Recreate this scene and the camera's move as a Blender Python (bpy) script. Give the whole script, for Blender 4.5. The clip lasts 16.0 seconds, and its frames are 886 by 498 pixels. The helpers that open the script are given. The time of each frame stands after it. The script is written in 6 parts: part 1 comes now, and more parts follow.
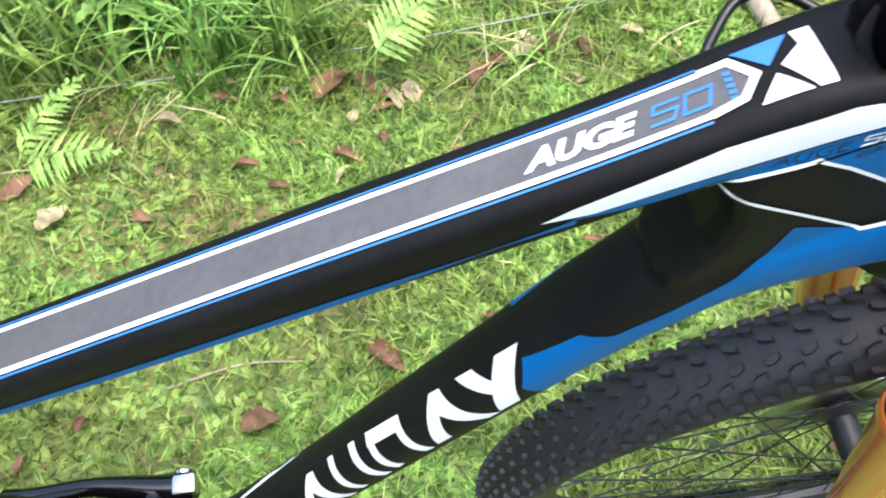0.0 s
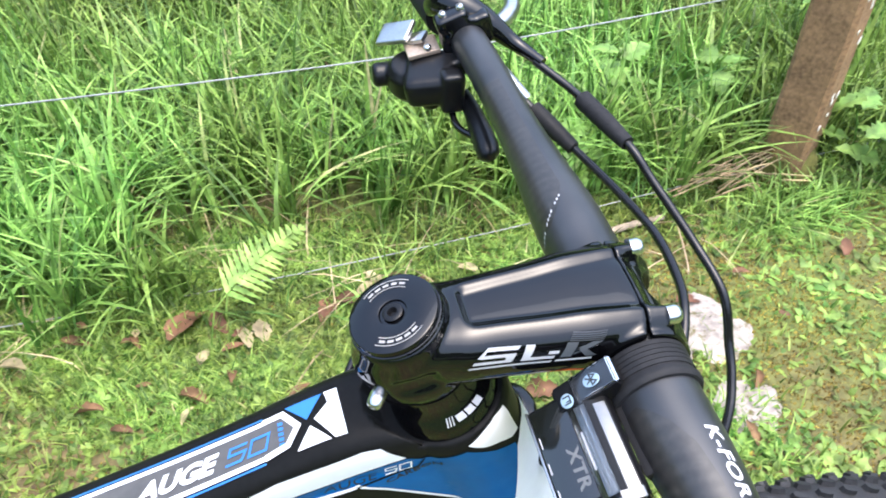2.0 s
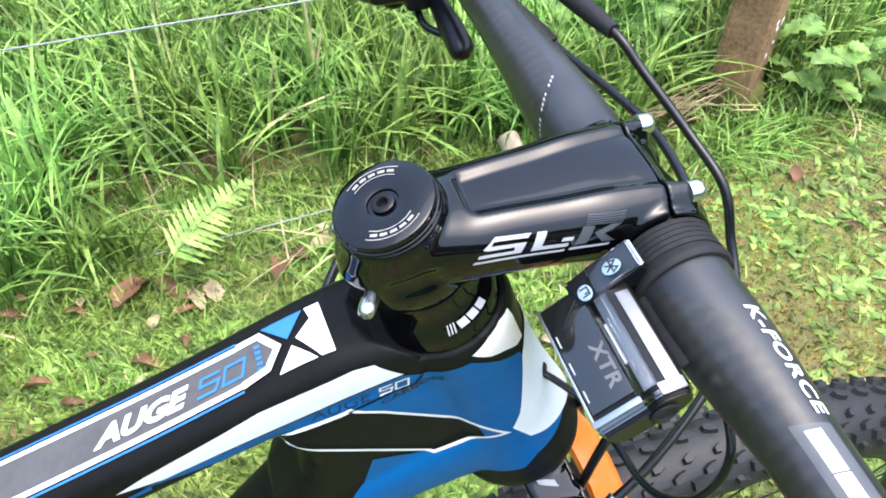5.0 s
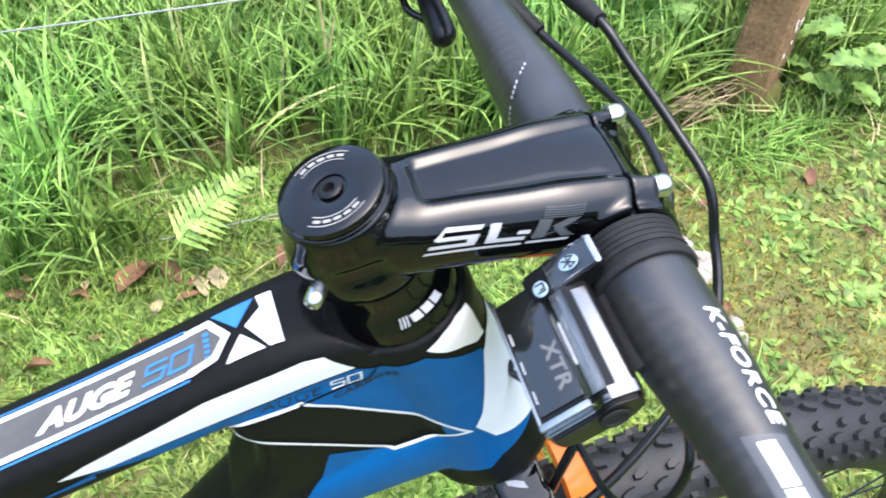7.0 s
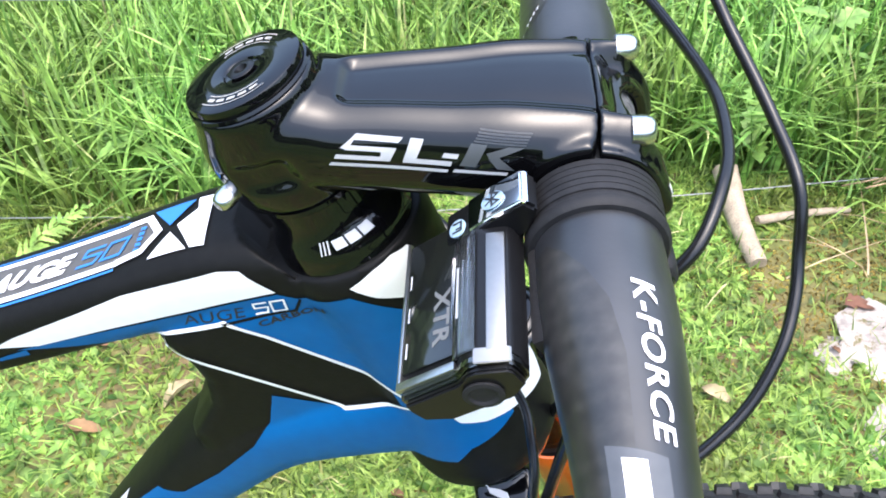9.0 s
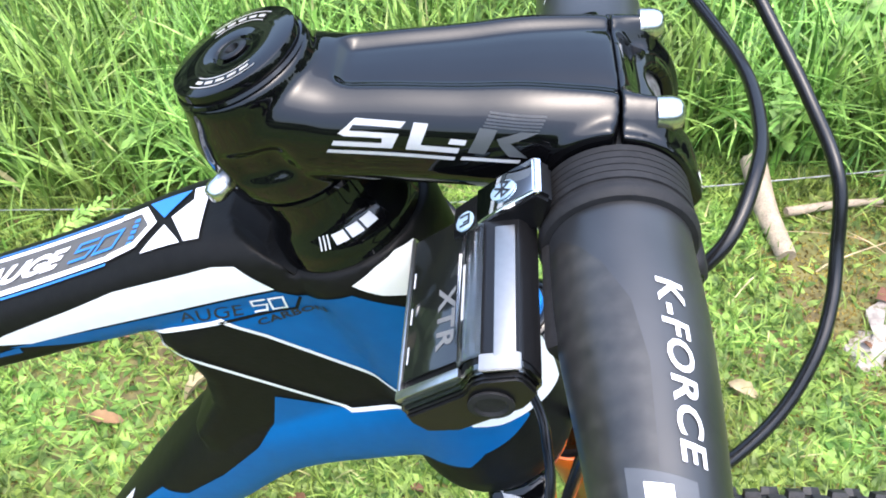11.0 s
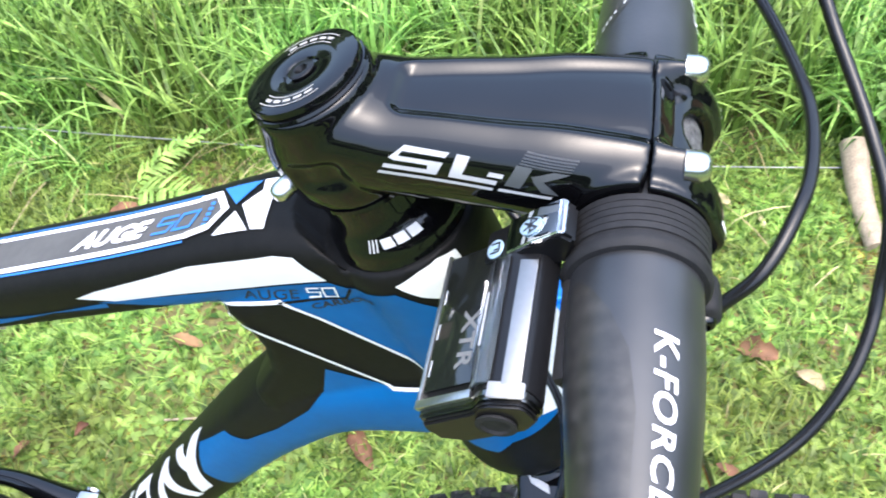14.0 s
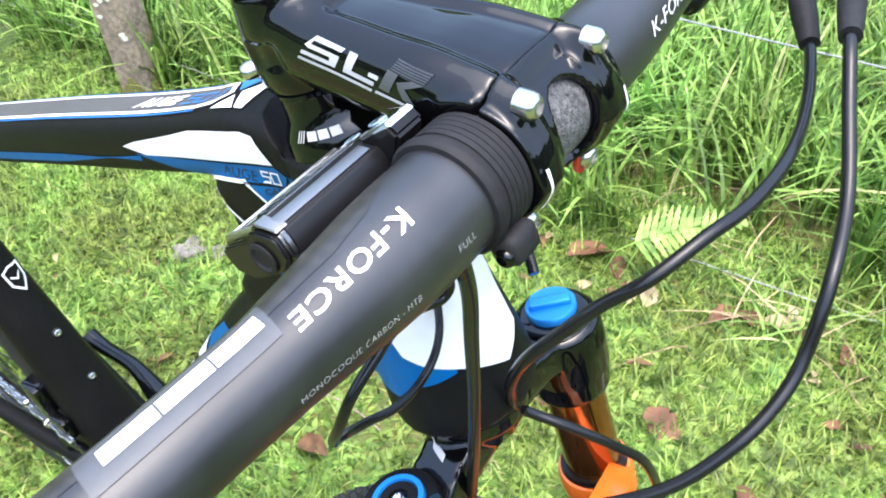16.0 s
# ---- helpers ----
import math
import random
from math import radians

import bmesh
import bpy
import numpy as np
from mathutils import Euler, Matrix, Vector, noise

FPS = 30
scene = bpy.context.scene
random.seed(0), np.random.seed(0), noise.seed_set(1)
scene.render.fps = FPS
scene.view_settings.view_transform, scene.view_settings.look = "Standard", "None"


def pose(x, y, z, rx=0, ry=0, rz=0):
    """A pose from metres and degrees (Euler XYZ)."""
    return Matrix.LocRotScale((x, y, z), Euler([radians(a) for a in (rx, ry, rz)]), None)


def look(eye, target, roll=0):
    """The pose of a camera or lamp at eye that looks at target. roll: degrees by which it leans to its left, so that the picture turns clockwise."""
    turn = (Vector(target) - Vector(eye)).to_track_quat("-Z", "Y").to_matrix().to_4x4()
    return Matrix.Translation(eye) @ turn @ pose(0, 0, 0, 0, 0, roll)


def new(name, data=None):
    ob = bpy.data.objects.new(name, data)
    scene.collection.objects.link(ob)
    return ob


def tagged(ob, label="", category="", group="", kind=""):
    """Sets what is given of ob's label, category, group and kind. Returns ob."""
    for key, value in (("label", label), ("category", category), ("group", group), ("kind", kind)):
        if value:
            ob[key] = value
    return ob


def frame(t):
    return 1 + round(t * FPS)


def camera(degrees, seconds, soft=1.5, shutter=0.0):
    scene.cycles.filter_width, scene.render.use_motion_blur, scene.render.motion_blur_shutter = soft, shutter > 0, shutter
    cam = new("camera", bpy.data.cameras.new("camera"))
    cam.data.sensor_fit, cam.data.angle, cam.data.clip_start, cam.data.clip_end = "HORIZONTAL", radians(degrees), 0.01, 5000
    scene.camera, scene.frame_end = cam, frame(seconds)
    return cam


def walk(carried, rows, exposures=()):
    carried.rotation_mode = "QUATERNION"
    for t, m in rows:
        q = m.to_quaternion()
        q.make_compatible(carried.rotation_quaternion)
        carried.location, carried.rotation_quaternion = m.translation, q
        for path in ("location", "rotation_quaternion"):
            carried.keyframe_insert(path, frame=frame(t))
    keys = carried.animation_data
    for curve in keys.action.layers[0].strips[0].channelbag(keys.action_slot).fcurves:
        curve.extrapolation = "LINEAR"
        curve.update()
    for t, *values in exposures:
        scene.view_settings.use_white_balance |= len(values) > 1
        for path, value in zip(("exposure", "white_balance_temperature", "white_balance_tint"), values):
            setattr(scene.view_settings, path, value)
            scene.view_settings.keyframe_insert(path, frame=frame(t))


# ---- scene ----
from mathutils.bvhtree import BVHTree

cam = camera(59.0, 16.0, soft=1.8, shutter=0.3)
PATH = [
    (0, (-0.1451, -0.1557, 1.1366), (-0.1503, 0.3625, 0.2813), -9.57),
    (0.5, (-0.1085, -0.1605, 1.1477), (-0.0503, 0.3763, 0.3060), -7.84),
    (1, (-0.0416, -0.1671, 1.1725), (0.0685, 0.3934, 0.3517), -5.84),
    (1.5, (0.0001, -0.1887, 1.1928), (0.0908, 0.4491, 0.4280), -7.94),
    (2, (-0.0227, -0.1878, 1.2254), (0.1332, 0.5113, 0.5276), -1.16),
    (2.5, (-0.0538, -0.2072, 1.2140), (0.1887, 0.4733, 0.5226), -0.30),
    (3, (-0.0532, -0.2000, 1.1997), (0.1991, 0.4583, 0.4905), 1.58),
    (3.5, (-0.0391, -0.1925, 1.1849), (0.2031, 0.4535, 0.4610), 0.47),
    (4, (-0.0402, -0.1799, 1.1894), (0.1853, 0.4751, 0.4682), 0.49),
    (4.2, (-0.0396, -0.1747, 1.1882), (0.1818, 0.4748, 0.4608), 0.12),
    (6.5, (-0.0346, -0.1756, 1.1752), (0.1684, 0.4671, 0.4364), -0.64),
    (7, (-0.0155, -0.1748, 1.1727), (0.1730, 0.4705, 0.4324), -0.11),
    (7.5, (0.0494, -0.1741, 1.1403), (0.1052, 0.4978, 0.4018), -0.18),
    (8, (0.0594, -0.1772, 1.1315), (0.0039, 0.5057, 0.4032), -4.43),
    (8.5, (0.0603, -0.1775, 1.1235), (-0.0067, 0.5153, 0.4054), -5.17),
    (8.7, (0.0636, -0.1782, 1.1223), (-0.0055, 0.5216, 0.4113), -5.16),
    (10.8, (0.0736, -0.1623, 1.1130), (-0.0206, 0.5249, 0.3926), -6.87),
    (11, (0.0701, -0.1652, 1.1101), (-0.0314, 0.5247, 0.3934), -6.96),
    (11.5, (0.0792, -0.1635, 1.1069), (0.0478, 0.5157, 0.3736), -4.91),
    (12, (0.0816, -0.1543, 1.1102), (0.0648, 0.5174, 0.3696), -2.06),
    (12.5, (0.0976, -0.1600, 1.1109), (-0.0693, 0.4922, 0.3714), -3.94),
    (13, (0.1136, -0.1591, 1.1302), (-0.1430, 0.5053, 0.4283), -2.67),
    (13.5, (0.1032, -0.1645, 1.1228), (-0.1923, 0.4683, 0.4071), -15.93),
    (14, (0.0837, -0.1614, 1.1340), (-0.1179, 0.4655, 0.3815), -8.80),
    (14.5, (0.0895, -0.1626, 1.1143), (-0.1032, 0.4927, 0.3839), -1.08),
    (15, (0.1306, -0.1635, 1.1041), (-0.2129, 0.4805, 0.4205), -1.27),
    (15.5, (0.1662, -0.1612, 1.0952), (-0.2688, 0.4662, 0.4493), -0.60),
    (16, (0.1906, -0.1669, 1.1072), (-0.2711, 0.4158, 0.4384), -4.59),
]
walk(cam, [(t, look(eye, target, roll)) for t, eye, target, roll in PATH], [(0.0, 1.76, 5850, 12), (2.5, 1.82, 5850, 12), (6.5, 1.86, 5850, 12), (7.0, 1.84, 5850, 12), (7.5, 1.5, 5850, 12), (8.0, 1.68, 5850, 12), (8.5, 1.94, 5850, 12), (11.0, 1.92, 5850, 12), (13.5, 1.98, 5850, 12), (16.0, 2.04, 5850, 12)])

# ---- world and light: bright thin overcast, soft sun high and ahead of the bicycle ----
world = bpy.data.worlds.new("sky")
scene.world = world
world.use_nodes = True
wn = world.node_tree.nodes
sky = wn.new("ShaderNodeTexSky")
sky.sky_type = "NISHITA"
sky.sun_disc = False
sky.sun_elevation, sky.sun_rotation = radians(77), radians(130)
sky.air_density, sky.dust_density, sky.ozone_density = 1.5, 6.0, 1.3
wn["Background"].inputs[1].default_value = 0.15
world.node_tree.links.new(sky.outputs[0], wn["Background"].inputs[0])
sun_data = bpy.data.lights.new("sun", "SUN")
sun_data.energy, sun_data.angle, sun_data.color = 0.37, radians(75), (1.0, 0.98, 0.95)
sun = new("sun", sun_data)
sun.matrix_basis = look((0.6, -0.5, 3.4), (0, 0, 0))


# ---- materials ----
def material(name, colour, rough=0.5, metal=0.0, vary=0.15, scale=30.0, bump=0.0, bump_scale=200.0, coat=0.0, fine=None, spec=0.5, coat_rough=0.08):
    m = bpy.data.materials.new(name)
    m.use_nodes = True
    nt = m.node_tree
    b = nt.nodes["Principled BSDF"]
    b.inputs["Roughness"].default_value, b.inputs["Metallic"].default_value = rough, metal
    b.inputs["Specular IOR Level"].default_value = spec
    b.inputs["Coat Weight"].default_value = coat
    b.inputs["Coat Roughness"].default_value = coat_rough
    tc = nt.nodes.new("ShaderNodeTexCoord")
    big, small = nt.nodes.new("ShaderNodeTexNoise"), nt.nodes.new("ShaderNodeTexNoise")
    big.inputs["Scale"].default_value, small.inputs["Scale"].default_value = scale, fine or scale * 9
    big.inputs["Detail"].default_value = 4
    for n in (big, small):
        nt.links.new(tc.outputs["Object"], n.inputs["Vector"])
    mix = nt.nodes.new("ShaderNodeMath")
    mix.operation = "ADD"
    nt.links.new(big.outputs[0], mix.inputs[0])
    nt.links.new(small.outputs[0], mix.inputs[1])
    half = nt.nodes.new("ShaderNodeMath")
    half.operation = "MULTIPLY"
    half.inputs[1].default_value = 0.5
    nt.links.new(mix.outputs[0], half.inputs[0])
    ramp = nt.nodes.new("ShaderNodeValToRGB")
    lo = tuple(c * (1 - vary) for c in colour)
    hi = tuple(min(1, c * (1 + vary)) for c in colour)
    ramp.color_ramp.elements[0].color, ramp.color_ramp.elements[1].color = (*lo, 1), (*hi, 1)
    ramp.color_ramp.elements[0].position, ramp.color_ramp.elements[1].position = 0.35, 0.65
    nt.links.new(half.outputs[0], ramp.inputs[0])
    nt.links.new(ramp.outputs[0], b.inputs["Base Color"])
    rr = nt.nodes.new("ShaderNodeMapRange")
    rr.inputs["To Min"].default_value, rr.inputs["To Max"].default_value = rough * 0.85, min(1, rough * 1.2)
    nt.links.new(big.outputs[0], rr.inputs["Value"])
    nt.links.new(rr.outputs[0], b.inputs["Roughness"])
    if bump:
        bn, bp = nt.nodes.new("ShaderNodeTexNoise"), nt.nodes.new("ShaderNodeBump")
        bn.inputs["Scale"].default_value = bump_scale
        bp.inputs["Strength"].default_value, bp.inputs["Distance"].default_value = bump, 0.002
        nt.links.new(tc.outputs["Object"], bn.inputs["Vector"])
        nt.links.new(bn.outputs[0], bp.inputs["Height"])
        nt.links.new(bp.outputs[0], b.inputs["Normal"])
    return m


def leafy(name, dark, light, rough=0.5, through_light=0.35, dry=None, patch=0.8):
    """Foliage: colour varies from blade to blade and in wide patches, and light shines through."""
    m = bpy.data.materials.new(name)
    m.use_nodes = True
    nt = m.node_tree
    b = nt.nodes["Principled BSDF"]
    b.inputs["Specular IOR Level"].default_value = 0.28
    geo, tc = nt.nodes.new("ShaderNodeNewGeometry"), nt.nodes.new("ShaderNodeTexCoord")
    ramp = nt.nodes.new("ShaderNodeValToRGB")
    ramp.color_ramp.elements[0].color, ramp.color_ramp.elements[1].color = (*dark, 1), (*light, 1)
    if dry:
        e = ramp.color_ramp.elements.new(0.965)
        e.color = (*light, 1)
        ramp.color_ramp.elements[-1].color = (*dry, 1)
    nt.links.new(geo.outputs["Random Per Island"], ramp.inputs[0])
    noise_t = nt.nodes.new("ShaderNodeTexNoise")
    noise_t.inputs["Scale"].default_value = patch * 4
    nt.links.new(tc.outputs["Object"], noise_t.inputs["Vector"])
    hsv = nt.nodes.new("ShaderNodeHueSaturation")
    mr = nt.nodes.new("ShaderNodeMapRange")
    mr.inputs["From Min"].default_value, mr.inputs["From Max"].default_value = 0.3, 0.7
    mr.inputs["To Min"].default_value, mr.inputs["To Max"].default_value = 0.7, 1.3
    nt.links.new(noise_t.outputs[0], mr.inputs["Value"])
    clump, mr2, both = nt.nodes.new("ShaderNodeTexNoise"), nt.nodes.new("ShaderNodeMapRange"), nt.nodes.new("ShaderNodeMath")
    clump.inputs["Scale"].default_value, clump.inputs["Detail"].default_value = 28.0, 3
    nt.links.new(tc.outputs["Object"], clump.inputs["Vector"])
    nt.links.new(clump.outputs[0], mr2.inputs["Value"])
    mr2.inputs["From Min"].default_value, mr2.inputs["From Max"].default_value = 0.3, 0.7
    mr2.inputs["To Min"].default_value, mr2.inputs["To Max"].default_value = 0.45, 1.5
    both.operation = "MULTIPLY"
    nt.links.new(mr.outputs[0], both.inputs[0])
    nt.links.new(mr2.outputs[0], both.inputs[1])
    nt.links.new(both.outputs[0], hsv.inputs["Value"])
    shift = nt.nodes.new("ShaderNodeMapRange")
    shift.inputs["From Min"].default_value, shift.inputs["From Max"].default_value = 0.35, 0.65
    shift.inputs["To Min"].default_value, shift.inputs["To Max"].default_value = 0.482, 0.512
    nt.links.new(noise_t.outputs[0], shift.inputs["Value"])
    nt.links.new(shift.outputs[0], hsv.inputs["Hue"])
    nt.links.new(ramp.outputs[0], hsv.inputs["Color"])
    nt.links.new(hsv.outputs[0], b.inputs["Base Color"])
    b.inputs["Roughness"].default_value = rough
    tr, mx = nt.nodes.new("ShaderNodeBsdfTranslucent"), nt.nodes.new("ShaderNodeMixShader")
    mx.inputs[0].default_value = through_light
    nt.links.new(hsv.outputs[0], tr.inputs["Color"])
    out = nt.nodes["Material Output"]
    nt.links.new(b.outputs[0], mx.inputs[1])
    nt.links.new(tr.outputs[0], mx.inputs[2])
    nt.links.new(mx.outputs[0], out.inputs["Surface"])
    return m


def glass(name, tint=(1, 1, 1), rough=0.02):
    m = bpy.data.materials.new(name)
    m.use_nodes = True
    b = m.node_tree.nodes["Principled BSDF"]
    b.inputs["Base Color"].default_value = (*tint, 1)
    b.inputs["Roughness"].default_value, b.inputs["IOR"].default_value = rough, 1.45
    b.inputs["Transmission Weight"].default_value = 1.0
    return m


CARBON = material("matt_black_paint", (0.0075, 0.0075, 0.0072), 0.44, vary=0.2, scale=25, bump=0.03, bump_scale=900, spec=0.10)
GREYTOP = material("dark_grey_panel", (0.074, 0.072, 0.069), 0.5, vary=0.15, scale=25, bump=0.03, bump_scale=900)
WHITE = material("white_paint", (0.82, 0.82, 0.82), 0.4, vary=0.03, scale=20)
BLUE = material("blue_paint", (0.003, 0.100, 0.300), 0.40, vary=0.08, scale=18, spec=0.22)
SKYBLUE = material("light_blue_paint", (0.035, 0.175, 0.48), 0.42, vary=0.06, scale=20)
DARKINK = material("black_lettering", (0.012, 0.014, 0.018), 0.5)
GLOSS = material("gloss_black", (0.0022, 0.0022, 0.0026), 0.20, vary=0.2, scale=30, bump=0.010, bump_scale=120, coat=1.0, spec=0.0, coat_rough=0.04)
GREYINK = material("grey_lettering", (0.065, 0.07, 0.075), 0.35, vary=0.08)
FIELDGREY = material("grey_field", (0.070, 0.074, 0.080), 0.4, vary=0.1)
FINEINK = material("fine_grey_lettering", (0.40, 0.40, 0.40), 0.4)
HATCHINK = material("dark_hatch_ink", (0.036, 0.038, 0.040), 0.3)
DIMINK = material("dim_grey_lettering", (0.13, 0.132, 0.13), 0.35)
BUTTONBLUE = material("pale_blue_button", (0.26, 0.36, 0.44), 0.3)
BEIGEINK = material("beige_lettering", (0.30, 0.285, 0.26), 0.4)
SILVERINK = material("silver_lettering", (0.45, 0.45, 0.455), 0.35, vary=0.05)
CHROME = material("polished_steel", (0.66, 0.65, 0.63), 0.22, 1.0, vary=0.06, scale=60)
STEEL = material("brushed_steel", (0.55, 0.55, 0.54), 0.3, 1.0, vary=0.1, scale=80)
BARMAT = material("satin_carbon", (0.016, 0.0165, 0.018), 0.38, vary=0.5, scale=22, bump=0.02, bump_scale=700, fine=60, spec=0.7, coat=0.12, coat_rough=0.3)
WEAVE = material("bare_carbon", (0.030, 0.028, 0.025), 0.36, vary=0.35, scale=40, spec=0.6, coat=0.1)
def weave(m):
    """Soft bands across a carbon tube."""
    nt = m.node_tree
    b = nt.nodes["Principled BSDF"]
    under = b.inputs["Base Color"].links[0].from_socket
    tc, wv, r, mx = (nt.nodes.new(k) for k in ("ShaderNodeTexCoord", "ShaderNodeTexWave", "ShaderNodeMapRange", "ShaderNodeMix"))
    wv.bands_direction = "Y"
    wv.inputs["Scale"].default_value, wv.inputs["Distortion"].default_value, wv.inputs["Detail"].default_value, wv.inputs["Detail Scale"].default_value = 55, 3.0, 3, 1.5
    r.inputs["To Min"].default_value, r.inputs["To Max"].default_value = 0.0, 0.45
    mx.data_type, mx.blend_type = "RGBA", "MIX"
    mx.inputs["B"].default_value = (0.012, 0.0115, 0.011, 1)
    nt.links.new(tc.outputs["Object"], wv.inputs["Vector"])
    nt.links.new(wv.outputs["Fac"], r.inputs["Value"])
    nt.links.new(r.outputs[0], mx.inputs["Factor"])
    nt.links.new(under, mx.inputs["A"])
    nt.links.new(mx.outputs["Result"], b.inputs["Base Color"])


weave(WEAVE)
GRIT = material("clamp_grit", (0.10, 0.10, 0.10), 0.55, vary=0.9, scale=500, bump=0.8, bump_scale=1500)
RUBBER = material("black_rubber", (0.016, 0.016, 0.017), 0.62, vary=0.25, scale=30, bump=0.1, bump_scale=600, spec=0.22)
TYRE = material("tyre_rubber", (0.014, 0.014, 0.0148), 0.6, vary=0.3, scale=40, bump=0.15, bump_scale=500)
HOSE = material("hose_black", (0.008, 0.008, 0.0085), 0.22, vary=0.15, scale=20, spec=0.4)
ORANGE = material("orange_paint", (0.80, 0.16, 0.012), 0.22, vary=0.06, scale=20, coat=0.5)
GOLD = material("bronze_anodised_tube", (0.36, 0.145, 0.04), 0.14, 0.95, vary=0.08, scale=40)
PALEBRONZE = material("pale_bronze_plate", (0.42, 0.33, 0.25), 0.4, 0.6, vary=0.15, scale=60)
ANOBLUE = material("blue_anodised", (0.03, 0.26, 0.75), 0.3, 0.4, vary=0.06, scale=60)
RIMMAT = material("rim_black", (0.016, 0.016, 0.017), 0.4, vary=0.2, scale=30)
SCREEN = material("display_glass", (0.008, 0.009, 0.008), 0.06, vary=0.1, scale=40, coat=1.0)
PLASTIC = material("grey_black_plastic", (0.006, 0.006, 0.0065), 0.30, vary=0.15, scale=60, spec=0.3)
CLEAR = glass("clear_plastic")
DARKMETAL = material("dark_polished_metal", (0.20, 0.20, 0.19), 0.2, 1.0, vary=0.1, scale=60)
BELT = material("belt_green", (0.05, 0.085, 0.03), 0.9, vary=0.5, scale=1.2, bump=1.0, bump_scale=4)
SATIN = material("satin_aluminium", (0.32, 0.315, 0.305), 0.36, 1.0, vary=0.05, scale=60)
RED = material("red_washer", (0.5, 0.02, 0.01), 0.4)
WOOD = material("weathered_post_wood", (0.27, 0.155, 0.075), 0.85, vary=0.45, scale=12, bump=0.7, bump_scale=60, fine=120)
BARK = material("grey_lichen_wood", (0.24, 0.19, 0.14), 0.9, vary=0.5, scale=18, bump=0.8, bump_scale=70, fine=90)
LICHEN = material("lichen", (0.62, 0.60, 0.52), 0.9, vary=0.2)
MOSS = material("moss", (0.10, 0.10, 0.02), 0.95, vary=0.4, scale=60, bump=1.0, bump_scale=250)
WIRE = material("galvanised_wire", (0.30, 0.31, 0.31), 0.45, 0.6, vary=0.2, scale=60)
GREYROCK = material("grey_lichen_stone", (0.17, 0.155, 0.13), 0.9, vary=0.45, scale=20, bump=0.8, bump_scale=60, fine=90)
ROCK = material("pale_stone", (0.32, 0.275, 0.235), 0.9, vary=0.35, scale=14, bump=0.8, bump_scale=60, fine=90)


def mossy(m, colour, scale, low, high):
    """Patches of moss grown over a surface."""
    nt = m.node_tree
    b = nt.nodes["Principled BSDF"]
    under = b.inputs["Base Color"].links[0].from_socket
    tc, n, r, mx = (nt.nodes.new(k) for k in ("ShaderNodeTexCoord", "ShaderNodeTexNoise", "ShaderNodeMapRange", "ShaderNodeMix"))
    n.inputs["Scale"].default_value, n.inputs["Detail"].default_value, n.inputs["Roughness"].default_value = scale, 6, 0.7
    r.inputs["From Min"].default_value, r.inputs["From Max"].default_value = low, high
    mx.data_type = "RGBA"
    mx.inputs["B"].default_value = (*colour, 1)
    nt.links.new(tc.outputs["Object"], n.inputs["Vector"])
    nt.links.new(n.outputs[0], r.inputs["Value"])
    nt.links.new(r.outputs[0], mx.inputs["Factor"])
    nt.links.new(under, mx.inputs["A"])
    nt.links.new(mx.outputs["Result"], b.inputs["Base Color"])


mossy(ROCK, (0.10, 0.085, 0.02), 22.0, 0.52, 0.60)
STICK = material("grey_dead_wood", (0.34, 0.27, 0.19), 0.9, vary=0.35, scale=40, bump=0.5, bump_scale=150)
DRY = leafy("dead_leaf", (0.12, 0.06, 0.03), (0.30, 0.17, 0.09), 0.7, 0.15)
PALEDRY = leafy("pale_dead_leaf", (0.40, 0.33, 0.17), (0.50, 0.42, 0.25), 0.7, 0.2)
GRASS = leafy("grass_blade", (0.057, 0.122, 0.016), (0.325, 0.435, 0.090), 0.42, 0.25, (0.48, 0.42, 0.2))
TALL = leafy("tall_grass_blade", (0.047, 0.12, 0.016), (0.33, 0.51, 0.110), 0.40, 0.22, (0.45, 0.40, 0.2), 0.5)
CLOVER = leafy("lawn_leaf", (0.053, 0.120, 0.015), (0.270, 0.388, 0.076), 0.42, 0.22)
ROSETTE = leafy("rosette_leaf", (0.10, 0.19, 0.033), (0.275, 0.385, 0.085), 0.40, 0.2)
FERN = leafy("fern_leaf", (0.28, 0.50, 0.10), (0.43, 0.66, 0.16), 0.45, 0.35)
WEED = leafy("weed_leaf", (0.10, 0.23, 0.04), (0.26, 0.42, 0.10), 0.34, 0.3)
MOSSY = leafy("moss_tuft", (0.10, 0.07, 0.016), (0.36, 0.29, 0.05), 0.8, 0.2)
STRAW = leafy("straw", (0.34, 0.25, 0.13), (0.52, 0.42, 0.24), 0.6, 0.1)


